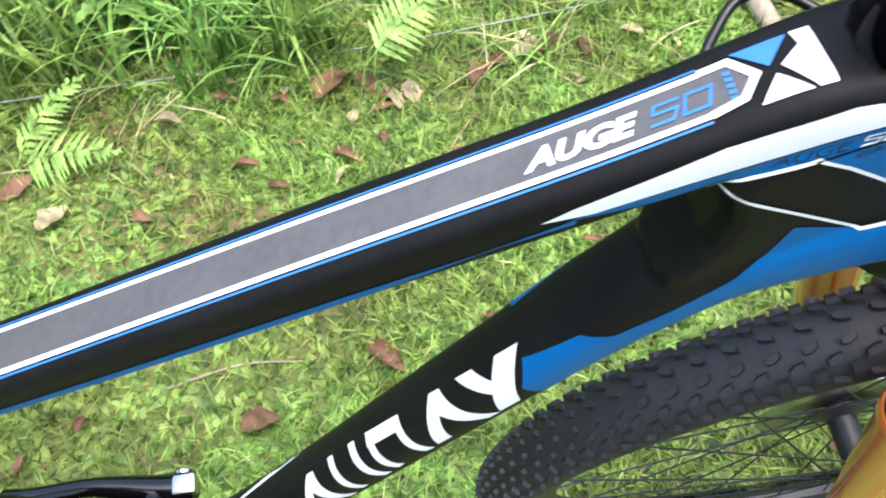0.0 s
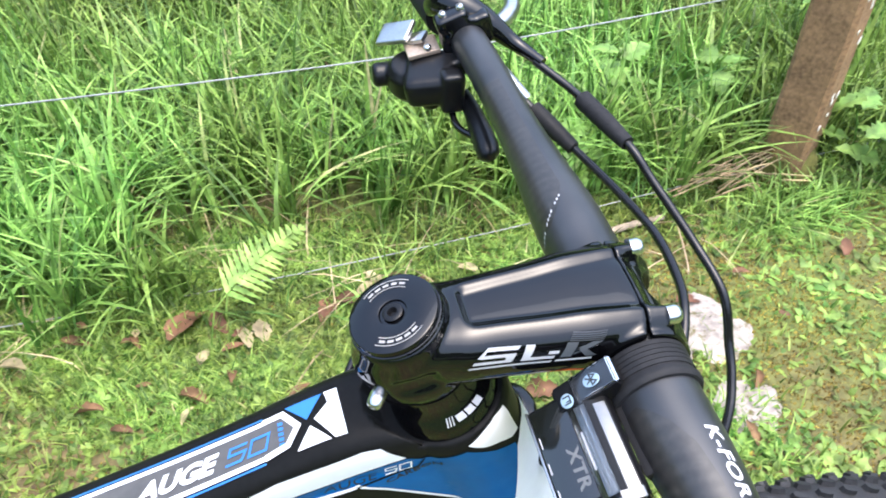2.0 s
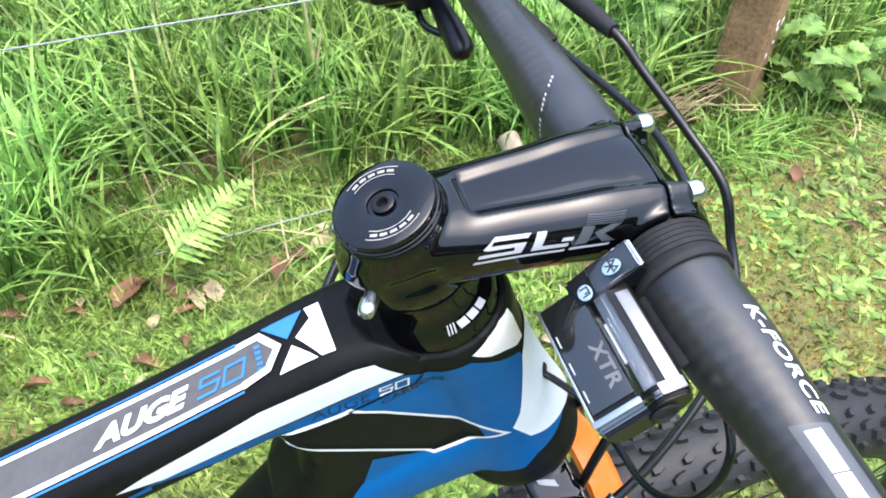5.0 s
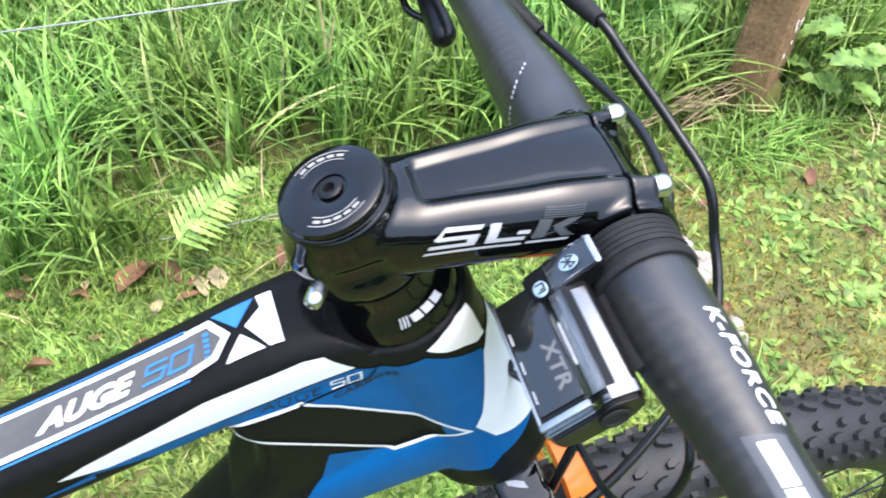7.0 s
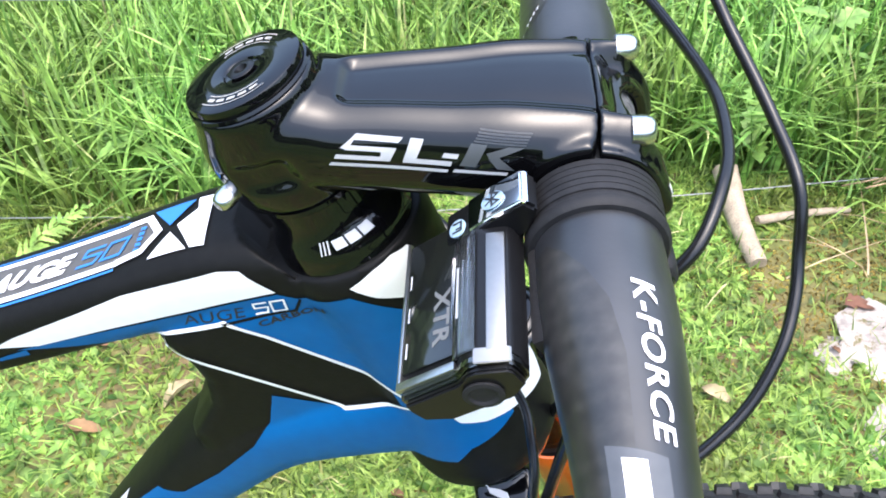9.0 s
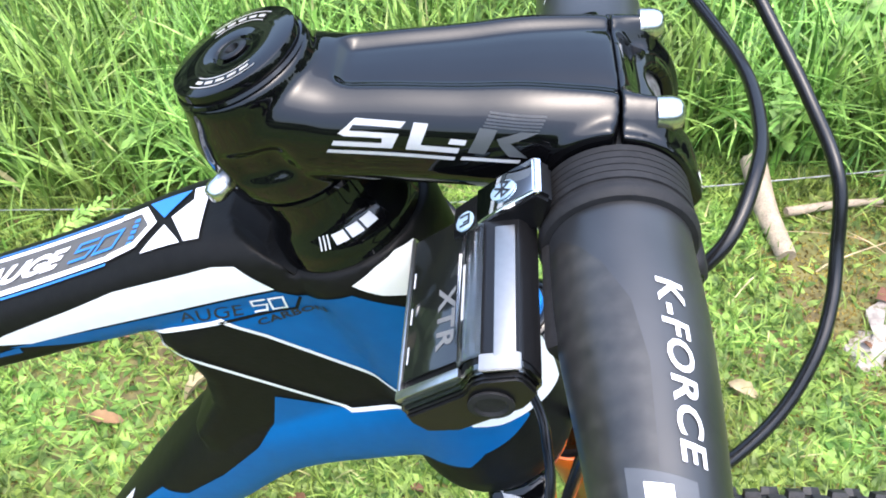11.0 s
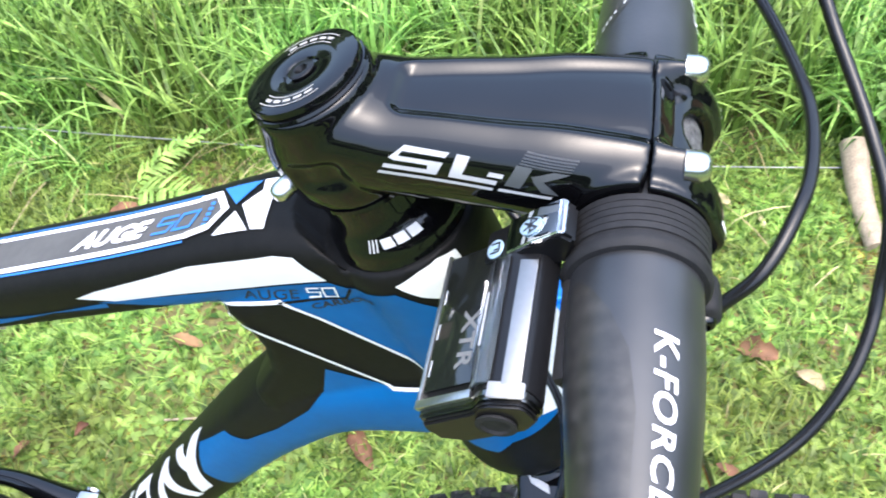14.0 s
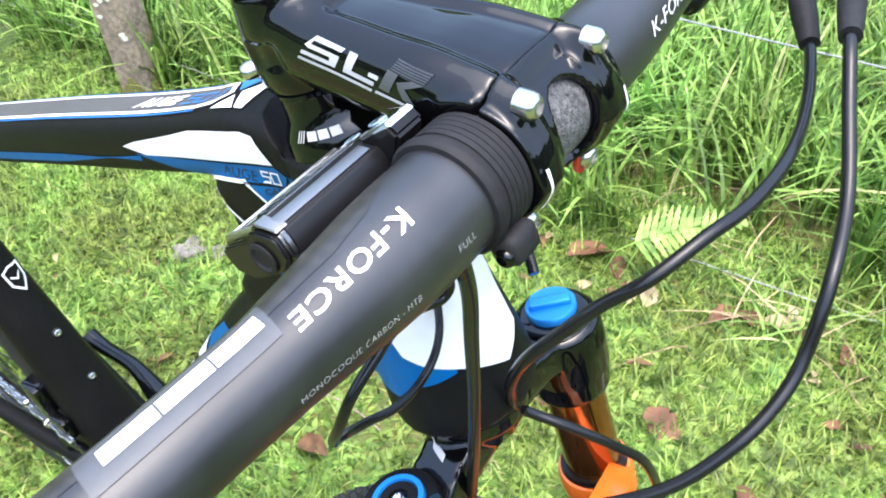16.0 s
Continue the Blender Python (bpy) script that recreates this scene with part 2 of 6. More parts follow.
def ground_material():
    m = material("soil_and_moss", (0.10, 0.085, 0.04), 0.95, vary=0.35, scale=6, bump=0.9, bump_scale=90, fine=70)
    nt = m.node_tree
    b = nt.nodes["Principled BSDF"]
    tc, n = nt.nodes.new("ShaderNodeTexCoord"), nt.nodes.new("ShaderNodeTexNoise")
    n.inputs["Scale"].default_value, n.inputs["Detail"].default_value = 2.2, 6
    nt.links.new(tc.outputs["Object"], n.inputs["Vector"])
    r = nt.nodes.new("ShaderNodeValToRGB")
    r.color_ramp.elements[0].position, r.color_ramp.elements[0].color = 0.36, (0.145, 0.105, 0.045, 1)
    r.color_ramp.elements[1].position, r.color_ramp.elements[1].color = 0.62, (0.12, 0.15, 0.03, 1)
    nt.links.new(n.outputs[0], r.inputs[0])
    n2, mx = nt.nodes.new("ShaderNodeTexNoise"), nt.nodes.new("ShaderNodeMix")
    n2.inputs["Scale"].default_value = 55
    nt.links.new(tc.outputs["Object"], n2.inputs["Vector"])
    mx.data_type, mx.blend_type = "RGBA", "MULTIPLY"
    mx.inputs["Factor"].default_value = 0.8
    r2 = nt.nodes.new("ShaderNodeValToRGB")
    r2.color_ramp.elements[0].position, r2.color_ramp.elements[0].color = 0.3, (0.35, 0.33, 0.3, 1)
    r2.color_ramp.elements[1].position, r2.color_ramp.elements[1].color = 0.7, (1.35, 1.35, 1.25, 1)
    nt.links.new(n2.outputs[0], r2.inputs[0])
    nt.links.new(r.outputs[0], mx.inputs["A"])
    nt.links.new(r2.outputs[0], mx.inputs["B"])
    span, reach, turf = nt.nodes.new("ShaderNodeVectorMath"), nt.nodes.new("ShaderNodeMapRange"), nt.nodes.new("ShaderNodeMix")
    span.operation = "LENGTH"
    nt.links.new(tc.outputs["Object"], span.inputs[0])
    nt.links.new(span.outputs["Value"], reach.inputs["Value"])
    reach.inputs["From Min"].default_value, reach.inputs["From Max"].default_value = 1.3, 2.3
    turf.data_type, turf.blend_type = "RGBA", "MIX"
    meadow = nt.nodes.new("ShaderNodeValToRGB")
    meadow.color_ramp.elements[0].position, meadow.color_ramp.elements[0].color = 0.3, (0.038, 0.074, 0.014, 1)
    meadow.color_ramp.elements[1].position, meadow.color_ramp.elements[1].color = 0.7, (0.095, 0.150, 0.030, 1)
    n3 = nt.nodes.new("ShaderNodeTexNoise")
    n3.inputs["Scale"].default_value, n3.inputs["Detail"].default_value = 7.0, 8
    nt.links.new(tc.outputs["Object"], n3.inputs["Vector"])
    nt.links.new(n3.outputs[0], meadow.inputs[0])
    nt.links.new(reach.outputs[0], turf.inputs["Factor"])
    nt.links.new(mx.outputs["Result"], turf.inputs["A"])
    nt.links.new(meadow.outputs[0], turf.inputs["B"])
    nt.links.new(turf.outputs["Result"], b.inputs["Base Color"])
    return m


SOIL = ground_material()


# ---- mesh helpers ----
def smooth(me, angle=40):
    me.polygons.foreach_set("use_smooth", [True] * len(me.polygons))
    me.set_sharp_from_angle(angle=radians(angle))


def part(name, bm, mat, parent=None, label="", angle=40):
    """Links a bmesh (or a mesh) as one mesh object, under a thing or a part."""
    if isinstance(bm, bmesh.types.BMesh):
        me = bpy.data.meshes.new(name)
        bm.to_mesh(me)
        bm.free()
    else:
        me = bm
    if not me.materials:
        me.materials.append(mat)
    smooth(me, angle)
    ob = new(name, me)
    ob.parent = parent
    return tagged(ob, label) if label else ob


def thing(name, m, label, category, group="", kind=""):
    ob = new(name)
    ob.empty_display_size = 0.05
    ob.matrix_basis = m
    return tagged(ob, label, category, group, kind)


def loft(rings, closed_ends=True):
    bm = bmesh.new()
    vs = [[bm.verts.new(p) for p in r] for r in rings]
    n = len(rings[0])
    for a, b in zip(vs, vs[1:]):
        for i in range(n):
            bm.faces.new((a[i], a[(i + 1) % n], b[(i + 1) % n], b[i]))
    if closed_ends:
        bm.faces.new(list(reversed(vs[0])))
        bm.faces.new(vs[-1])
    bmesh.ops.recalc_face_normals(bm, faces=bm.faces)
    return bm


def spline(points, steps):
    """Catmull-Rom through rows of numbers."""
    p = [np.array(q, float) for q in points]
    p = [2 * p[0] - p[1], *p, 2 * p[-1] - p[-2]]
    out = []
    for i in range(1, len(p) - 2):
        for k in range(steps):
            t = k / steps
            out.append(0.5 * (2 * p[i] + (p[i + 1] - p[i - 1]) * t + (2 * p[i - 1] - 5 * p[i] + 4 * p[i + 1] - p[i + 2]) * t * t
                              + (3 * p[i] - p[i - 1] - 3 * p[i + 1] + p[i + 2]) * t ** 3))
    return out + [p[-2]]


def tube(points, radius, sides=12, steps=6):
    """A round tube through points; radius: one number, or a number per point."""
    rows = [(*q, radius if isinstance(radius, (int, float)) else radius[i]) for i, q in enumerate(points)]
    rows = spline(rows, steps) if steps > 1 else [np.array(r, float) for r in rows]
    rings, up = [], None
    for i, r in enumerate(rows):
        a, b = rows[max(i - 1, 0)][:3], rows[min(i + 1, len(rows) - 1)][:3]
        d = Vector(b - a).normalized()
        if up is None:
            up = d.orthogonal().normalized()
        up = (up - d * up.dot(d)).normalized()
        side = d.cross(up)
        rings.append([Vector(r[:3]) + (up * math.cos(w) + side * math.sin(w)) * r[3] for w in (2 * math.pi * k / sides for k in range(sides))])
    return loft(rings)


def lathe(profile, sides=32, m=None):
    """Turns rows of (radius, height) about z, then applies m."""
    rings = [[Vector((max(r, 1e-5) * math.cos(2 * math.pi * k / sides), max(r, 1e-5) * math.sin(2 * math.pi * k / sides), z)) for k in range(sides)] for r, z in profile]
    bm = loft(rings)
    if m:
        bm.transform(m)
    return bm


def box(cx, cy, cz, sx, sy, sz, bevel=0.0, m=None, segments=2):
    bm = bmesh.new()
    bmesh.ops.create_cube(bm, size=1, matrix=Matrix.Translation((cx, cy, cz)) @ Matrix.Diagonal((sx, sy, sz, 1)))
    if bevel:
        bmesh.ops.bevel(bm, geom=bm.edges[:], offset=bevel, segments=segments, affect="EDGES", profile=0.6)
    if m:
        bm.transform(m)
    return bm


def extrude(profile, y0, y1, m=None, bevel=0.0):
    """A profile of (x, z) drawn out along y."""
    bm = loft([[Vector((x, y, z)) for x, z in profile] for y in (y0, y1)])
    if bevel:
        bmesh.ops.bevel(bm, geom=bm.edges[:], offset=bevel, segments=2, affect="EDGES")
    if m:
        bm.transform(m)
    return bm


def join(*bms):
    out = bmesh.new()
    for b in bms:
        me = bpy.data.meshes.new("joined")
        b.to_mesh(me)
        b.free()
        out.from_mesh(me)
        bpy.data.meshes.remove(me)
    return out


def fused(bm, voxel, rounds=4):
    """Fuses overlapping solids into one smooth skin."""
    me = bpy.data.meshes.new("fused")
    bm.to_mesh(me)
    bm.free()
    ob = new("fused", me)
    r = ob.modifiers.new("r", "REMESH")
    r.mode, r.voxel_size = "VOXEL", voxel
    s = ob.modifiers.new("s", "SMOOTH")
    s.factor, s.iterations = 0.5, rounds
    done = bpy.data.meshes.new_from_object(ob.evaluated_get(bpy.context.evaluated_depsgraph_get()))
    bpy.data.objects.remove(ob)
    bpy.data.meshes.remove(me)
    return done


def tree_of(me):
    bm = bmesh.new()
    bm.from_mesh(me)
    t = BVHTree.FromBMesh(bm)
    bm.free()
    return t


def outline(*polys):
    """Flat shapes from lists of (u, v)."""
    bm = bmesh.new()
    for p in polys:
        bm.faces.new([bm.verts.new((u, v, 0)) for u, v in p])
    return bm


def stroke(points, width, closed=False):
    """A flat band of even width along a line of (u, v)."""
    pts = [Vector((*p, 0)) for p in points]
    n, left, right = len(pts), [], []
    for i, p in enumerate(pts):
        a = pts[i - 1] if i or closed else p
        b = pts[(i + 1) % n] if i < n - 1 or closed else p
        d1, d2 = (p - a), (b - p)
        d1 = d1.normalized() if d1.length else d2.normalized()
        d2 = d2.normalized() if d2.length else d1
        t = (d1 + d2).normalized()
        side = Vector((-t.y, t.x, 0)) * (width / 2 / max(0.4, t.dot(d1)))
        left.append(p + side)
        right.append(p - side)
    bm = bmesh.new()
    l, r = [bm.verts.new(p) for p in left], [bm.verts.new(p) for p in right]
    for i in range(n if closed else n - 1):
        j = (i + 1) % n
        bm.faces.new((l[i], l[j], r[j], r[i]))
    return bm


def words(text, height, wide=1.0, shear=0.0, bold=0.0, gap=1.0):
    """Writing as a flat bmesh, its left end at u = 0, its baseline at v = 0."""
    cu = bpy.data.curves.new("words", "FONT")
    cu.body, cu.size, cu.shear, cu.offset, cu.space_character, cu.resolution_u = text, height / 0.7, shear, bold, gap, 3
    ob = new("words", cu)
    me = bpy.data.meshes.new_from_object(ob.evaluated_get(bpy.context.evaluated_depsgraph_get()))
    bm = bmesh.new()
    bm.from_mesh(me)
    bpy.data.objects.remove(ob)
    bpy.data.curves.remove(cu)
    bpy.data.meshes.remove(me)
    bm.transform(Matrix.Diagonal((wide, 1, 1, 1)))
    u0 = min(v.co.x for v in bm.verts)
    bm.transform(Matrix.Translation((-u0, 0, 0)))
    return bm


def width_of(bm):
    return max(v.co.x for v in bm.verts)


def laid(bm, onto, ray, lift=0.0003, step=0.003, reach=0.6):
    """Lays a flat shape on a surface: ray(u, v) gives the start and the way of the line that carries each point to it."""
    bmesh.ops.triangulate(bm, faces=bm.faces[:])
    for _ in range(7):
        long = [e for e in bm.edges if e.calc_length() > step]
        if not long:
            break
        bmesh.ops.subdivide_edges(bm, edges=long, cuts=1)
        bmesh.ops.triangulate(bm, faces=bm.faces[:])
    gone = []
    for v in bm.verts:
        o, d = ray(v.co.x, v.co.y)
        hit, nrm, _, _ = onto.ray_cast(o, d, reach)
        if hit is None:
            gone.append(v)
        else:
            v.co = hit + (nrm if nrm.dot(d) < 0 else -nrm) * lift
    bmesh.ops.delete(bm, geom=gone, context="VERTS")
    return bm


# ---- the bicycle: x ahead, y to its left, z up from the middle of the stem cap; st: along, across and up the steering axis ----
CAPZ, TIP = 1.011, 2.5
BIKE = pose(0, 0.0441, 0, TIP)
LOC = Matrix.Translation((0, 0, CAPZ))
AX, AZ = -0.3127, 0.9498
ST = Matrix(((AZ, 0, AX, 0), (0, 1, 0, 0), (-AX, 0, AZ, 0), (0, 0, 0, 1)))
FROM_WORLD = (BIKE @ LOC).inverted()
bike = thing("bicycle", BIKE, "black, blue and white carbon mountain bike with an orange fork", "bicycle")


def put(name, bm, mat, parent=None, label="", st=False, angle=40):
    """A part of the bicycle, from cap or steering measures."""
    m = LOC @ ST if st else LOC
    bm.transform(m)
    return part(name, bm, mat, parent or bike, label, angle)


def ring(c, along, w, h, n=2.6, count=40):
    """A rounded section of half-width w and half-height h, square to a way in the bicycle's plane."""
    d = Vector((along[0], 0, along[1])).normalized()
    up = Vector((-d.z, 0, d.x))
    out = []
    for k in range(count):
        a = 2 * math.pi * k / count
        ca, sa = math.cos(a), math.sin(a)
        out.append(Vector((c[0], 0, c[1])) + Vector((0, 1, 0)) * w * math.copysign(abs(ca) ** (2 / n), ca) + up * h * math.copysign(abs(sa) ** (2 / n), sa))
    return out


def swept(rows, n=2.6, steps=5, count=40):
    """A solid from rows of x, z, half-width, half-height."""
    rows = spline(rows, steps)
    rings = []
    for i, r in enumerate(rows):
        a, b = rows[max(i - 1, 0)], rows[min(i + 1, len(rows) - 1)]
        rings.append(ring(r[:2], (b[0] - a[0], b[1] - a[1]), r[2], r[3], n, count))
    return loft(rings)


# frame
top_tube = swept([(0.005, -0.066, 0.0225, 0.0165), (-0.024, -0.0705, 0.0205, 0.0160), (-0.060, -0.0835, 0.0195, 0.0150), (-0.101, -0.0985, 0.0190, 0.0148), (-0.183, -0.1265, 0.0190, 0.0150),
                  (-0.260, -0.1535, 0.0190, 0.0150), (-0.341, -0.1820, 0.0185, 0.0150), (-0.470, -0.2270, 0.0175, 0.0150), (-0.600, -0.2700, 0.0165, 0.0150)], 3.8)
down_tube = swept([(0.040, -0.1460, 0.0270, 0.0300), (0.010, -0.1530, 0.0265, 0.0270), (-0.028, -0.1700, 0.0245, 0.0240), (-0.057, -0.1975, 0.0235, 0.0225), (-0.092, -0.2380, 0.0235, 0.0205),
                   (-0.179, -0.3520, 0.0240, 0.0195), (-0.310, -0.5220, 0.0250, 0.0190), (-0.455, -0.7000, 0.0300, 0.0200)], 2.7)
GUSSET = [(0.040, -0.0800), (0.005, -0.0680), (-0.030, -0.0760), (-0.0500, -0.0900), (-0.0520, -0.0960), (-0.0470, -0.1060), (-0.0440, -0.1200), (-0.0470, -0.1400), (-0.0620, -0.1650), (-0.0600, -0.1900), (-0.0300, -0.1850), (0.0050, -0.1680), (0.0450, -0.1620)]
gusset = loft([[Vector((-0.005 + (x + 0.005) * q, y, -0.115 + (z + 0.115) * q)) for x, z in GUSSET] for y, q in ((-0.0218, 0.80), (-0.0195, 0.92), (-0.012, 1.0), (0.012, 1.0), (0.0195, 0.92), (0.0218, 0.80))])
head_tube = lathe([(0.020, -0.0595), (0.0252, -0.0595), (0.0268, -0.066), (0.0262, -0.085), (0.0265, -0.110), (0.0285, -0.140), (0.0320, -0.165), (0.0335, -0.180), (0.0325, -0.189), (0.027, -0.190)], 48, ST)
seat_tube = swept([(-0.460, -0.6900, 0.0380, 0.0270), (-0.520, -0.5000, 0.0290, 0.0240), (-0.600, -0.2500, 0.0200, 0.0190), (-0.615, -0.2000, 0.0165, 0.0165)], 2.2)
bb_shell = lathe([(0.024, -0.046), (0.0255, -0.040), (0.0255, 0.040), (0.024, 0.046)], 32, Matrix.Translation((-0.460, 0, -0.690)) @ pose(0, 0, 0, 90))
frame_me = fused(join(top_tube, down_tube, gusset, head_tube, seat_tube, bb_shell), 0.0016, 3)
for v in frame_me.vertices:
    q = ST.transposed() @ v.co
    if math.hypot(q.x / (0.0246 if q.x > 0 else 0.0305), q.y / 0.0246) < 1 and q.z > -0.0600:
        q.z = -0.0600
        v.co = ST @ q
FRAME = tree_of(frame_me)
frame_ob = put("frame", frame_me, CARBON, None, "matt black carbon frame with blue and white panels", angle=180)
for side in (1, -1):
    put("chainstay", tube([(-0.47, side * 0.035, -0.690), (-0.62, side * 0.055, -0.675), (-0.78, side * 0.068, -0.655), (-0.895, side * 0.070, -0.645)], [0.013, 0.011, 0.009, 0.010], 12), CARBON)
    put("seatstay", tube([(-0.605, side * 0.012, -0.255), (-0.66, side * 0.040, -0.330), (-0.78, side * 0.066, -0.500), (-0.895, side * 0.070, -0.640)], [0.010, 0.0085, 0.0080, 0.009], 12), CARBON)
put("seatpost", tube([(-0.614, 0, -0.205), (-0.680, 0, -0.005)], 0.0136, 20, 1), CARBON)
put("saddle", swept([(-0.80, 0.012, 0.066, 0.014), (-0.76, 0.018, 0.070, 0.017), (-0.70, 0.014, 0.052, 0.016), (-0.62, 0.010, 0.026, 0.015), (-0.545, 0.006, 0.018, 0.013), (-0.525, 0.003, 0.010, 0.008)], 2.4), CARBON)


def side_ray(u, v):
    return Vector((u, -0.2, v)), Vector((0, 1, 0))


def left_ray(u, v):
    return Vector((u, 0.2, v)), Vector((0, -1, 0))


def decal(name, shape, mat, ray=side_ray, lift=0.0003, onto=None, parent=None, step=0.004, label=""):
    bm = laid(shape, onto or FRAME, ray, lift, step)
    return put(name, bm, mat, parent or frame_ob, label, angle=60)


WEDGE = [(-0.1124, -0.0992), (-0.1015, -0.0930), (-0.0731, -0.0800), (-0.0548, -0.0712), (-0.0390, -0.0655), (-0.0193, -0.0588), (-0.0120, -0.0580), (-0.0020, -0.0662), (-0.0333, -0.0775), (-0.0660, -0.0880), (-0.0941, -0.0975)]
DIAMOND = [(-0.0545, -0.0940), (-0.0230, -0.0825), (-0.0105, -0.0895), (0.0405, -0.1262), (0.0093, -0.1340)]
BLUE_UP = [(-0.1040, -0.1005), (-0.0665, -0.0892), (-0.0333, -0.0787), (-0.0020, -0.0674), (0.0040, -0.0690), (0.0107, -0.0680), (0.0217, -0.0660), (0.0346, -0.0735), (0.0470, -0.1000), (0.0405, -0.1262), (-0.0105, -0.0895), (-0.0230, -0.0828), (-0.0550, -0.0955)]
BLUE_LOW = [(-0.0172, -0.1268), (0.0093, -0.1345), (0.0405, -0.1275), (0.0519, -0.1364), (0.0560, -0.1500), (0.0500, -0.1590), (0.0260, -0.1640), (-0.0005, -0.1710), (-0.0140, -0.1780), (-0.0320, -0.1930), (-0.0520, -0.2140), (-0.0800, -0.2470), (-0.1030, -0.2740), (-0.1181, -0.2600), (-0.1165, -0.2400), (-0.0904, -0.2104), (-0.0754, -0.2060), (-0.0538, -0.1865), (-0.0324, -0.1620), (-0.0223, -0.1460)]
decal("blue_panel", outline(BLUE_UP), BLUE, label="blue painted panel")
decal("blue_panel", outline(BLUE_LOW), BLUE, label="blue painted panel")
decal("white_panel", outline(WEDGE), WHITE, lift=0.0005, label="white painted wedge")
for ray in (side_ray, left_ray):
    xs = [-0.52 + 0.02 * k for k in range(22)]
    low = bmesh.new()
    a = [low.verts.new((x, np.interp(x, (-0.6, -0.341, -0.183, -0.101), (-0.2745, -0.1850, -0.1295, -0.1030)), 0)) for x in xs]
    b = [low.verts.new((x, np.interp(x, (-0.6, -0.341, -0.183, -0.101), (-0.2800, -0.1905, -0.1350, -0.1000)), 0)) for x in xs]
    for k in range(len(xs) - 1):
        low.faces.new((a[k], a[k + 1], b[k + 1], b[k]))
    decal("blue_line", low, BLUE, ray, 0.0004, step=0.008, label="blue line along the lower edge")
decal("diamond_outline", stroke(DIAMOND, 0.0016, True), WHITE, lift=0.0006, step=0.003, label="white outline")
for shape in (BLUE_UP, BLUE_LOW):
    decal("blue_panel", outline(shape), BLUE, left_ray, label="blue painted panel")
decal("white_panel", outline(WEDGE), WHITE, left_ray, 0.0005, label="white painted wedge")


put("cable_guide", box(0, 0, 0, 0.030, 0.008, 0.0050, 0.0018, Matrix.Translation((-0.098, -0.004, -0.1135)) @ pose(0, 0, 0, 0, -19.5, 0)), RUBBER, frame_ob, "black rubber cable guide")


def tube_ray(u, v):
    return Vector((u, v, 0.05)), Vector((0, 0, -1))


MID = -0.0013


def fan(u):
    """Half the distance of the two white lines, which widens to the rear."""
    return 0.0080 + 0.0062 * (-u - 0.05)


def strip_on(name, off, half, mat, lift):
    xs = [-0.57 + 0.0125 * k for k in range(42)]
    for s in (1, -1):
        pts = [(x, MID + s * (fan(x) + off) - half) for x in xs] + [(x, MID + s * (fan(x) + off) + half) for x in reversed(xs)]
        bm = bmesh.new()
        lo = [bm.verts.new((*p, 0)) for p in pts[:len(xs)]]
        hi = [bm.verts.new((*p, 0)) for p in reversed(pts[len(xs):])]
        for k in range(len(xs) - 1):
            bm.faces.new((lo[k], lo[k + 1], hi[k + 1], hi[k]))
        decal(name, bm, mat, tube_ray, lift, step=0.006)


decal("grey_panel", outline([(-0.57, MID - fan(-0.57)), (-0.049, MID - 0.0082), (-0.044, MID), (-0.049, MID + 0.0082), (-0.57, MID + fan(-0.57))]), GREYTOP, tube_ray, 0.0003, step=0.006)
strip_on("white_line", 0.0, 0.0010, WHITE, 0.0006)
strip_on("blue_line", 0.0022, 0.0004, SKYBLUE, 0.0006)
decal("white_line", stroke([(-0.0575, 0.0070), (-0.0488, 0.0071), (-0.0428, -0.0012), (-0.0476, -0.0079), (-0.0575, -0.0094)], 0.0026), WHITE, tube_ray, 0.0008, step=0.003)
decal("white_chevron", outline([(-0.0358, -0.0011), (-0.0294, 0.0042), (-0.0305, 0.0094), (-0.0249, 0.0094), (-0.0234, -0.0126), (-0.0284, -0.0124)]), WHITE, tube_ray, 0.0007, step=0.003)
decal("white_chevron", outline([(-0.0377, -0.0035), (-0.0298, -0.0124), (-0.0441, -0.0121)]), WHITE, tube_ray, 0.0007, step=0.003)
decal("blue_chevron", outline([(-0.0475, 0.0094), (-0.0314, 0.0092), (-0.0388, -0.0002)]), SKYBLUE, tube_ray, 0.0007, step=0.003)
for k in range(5):
    v = 0.0040 - 0.0024 * k
    decal("sign_bar", outline([(-0.0512, v), (-0.0490, v - 0.0003), (-0.0490, v - 0.0018), (-0.0512, v - 0.0015)]), SKYBLUE, tube_ray, 0.0007)


def flat_to(ray, u0, v0, size=1.0, mirror=1.0):
    return lambda u, v: ray(u0 + u * size, v0 + v * size * mirror)


def fitted(bm, wide):
    """Writing stretched to a given length."""
    bm.transform(Matrix.Diagonal((wide / width_of(bm), 1, 1, 1)))
    return bm


def block_fifty(height, wide, line, shear=0.30):
    """The number 50 in squared outline figures, its left end at u = 0."""
    w = wide * 0.44
    five = [(w, height), (0, height), (0, height * 0.56), (w, height * 0.56), (w * 0.86, 0), (-0.06 * w, 0)]
    u = wide * 0.56
    nought = [(u, 0), (u + w, 0), (u + w, height), (u, height)]
    bm = join(stroke(five, line), stroke(nought, line, True))
    for v in bm.verts:
        v.co.x += shear * v.co.y
    return bm


decal("model_name", fitted(words("AUGE", 0.0076, 1.15, 0.35, 0.0005, 1.0), 0.0385), WHITE, flat_to(tube_ray, -0.1155, -0.0056), 0.0008, step=0.003, label="white lettering")
decal("model_number", block_fifty(0.0068, 0.0172, 0.0011), SKYBLUE, flat_to(tube_ray, -0.0742, -0.0056), 0.0008, step=0.003, label="blue number")
# small side writing under the white wedge


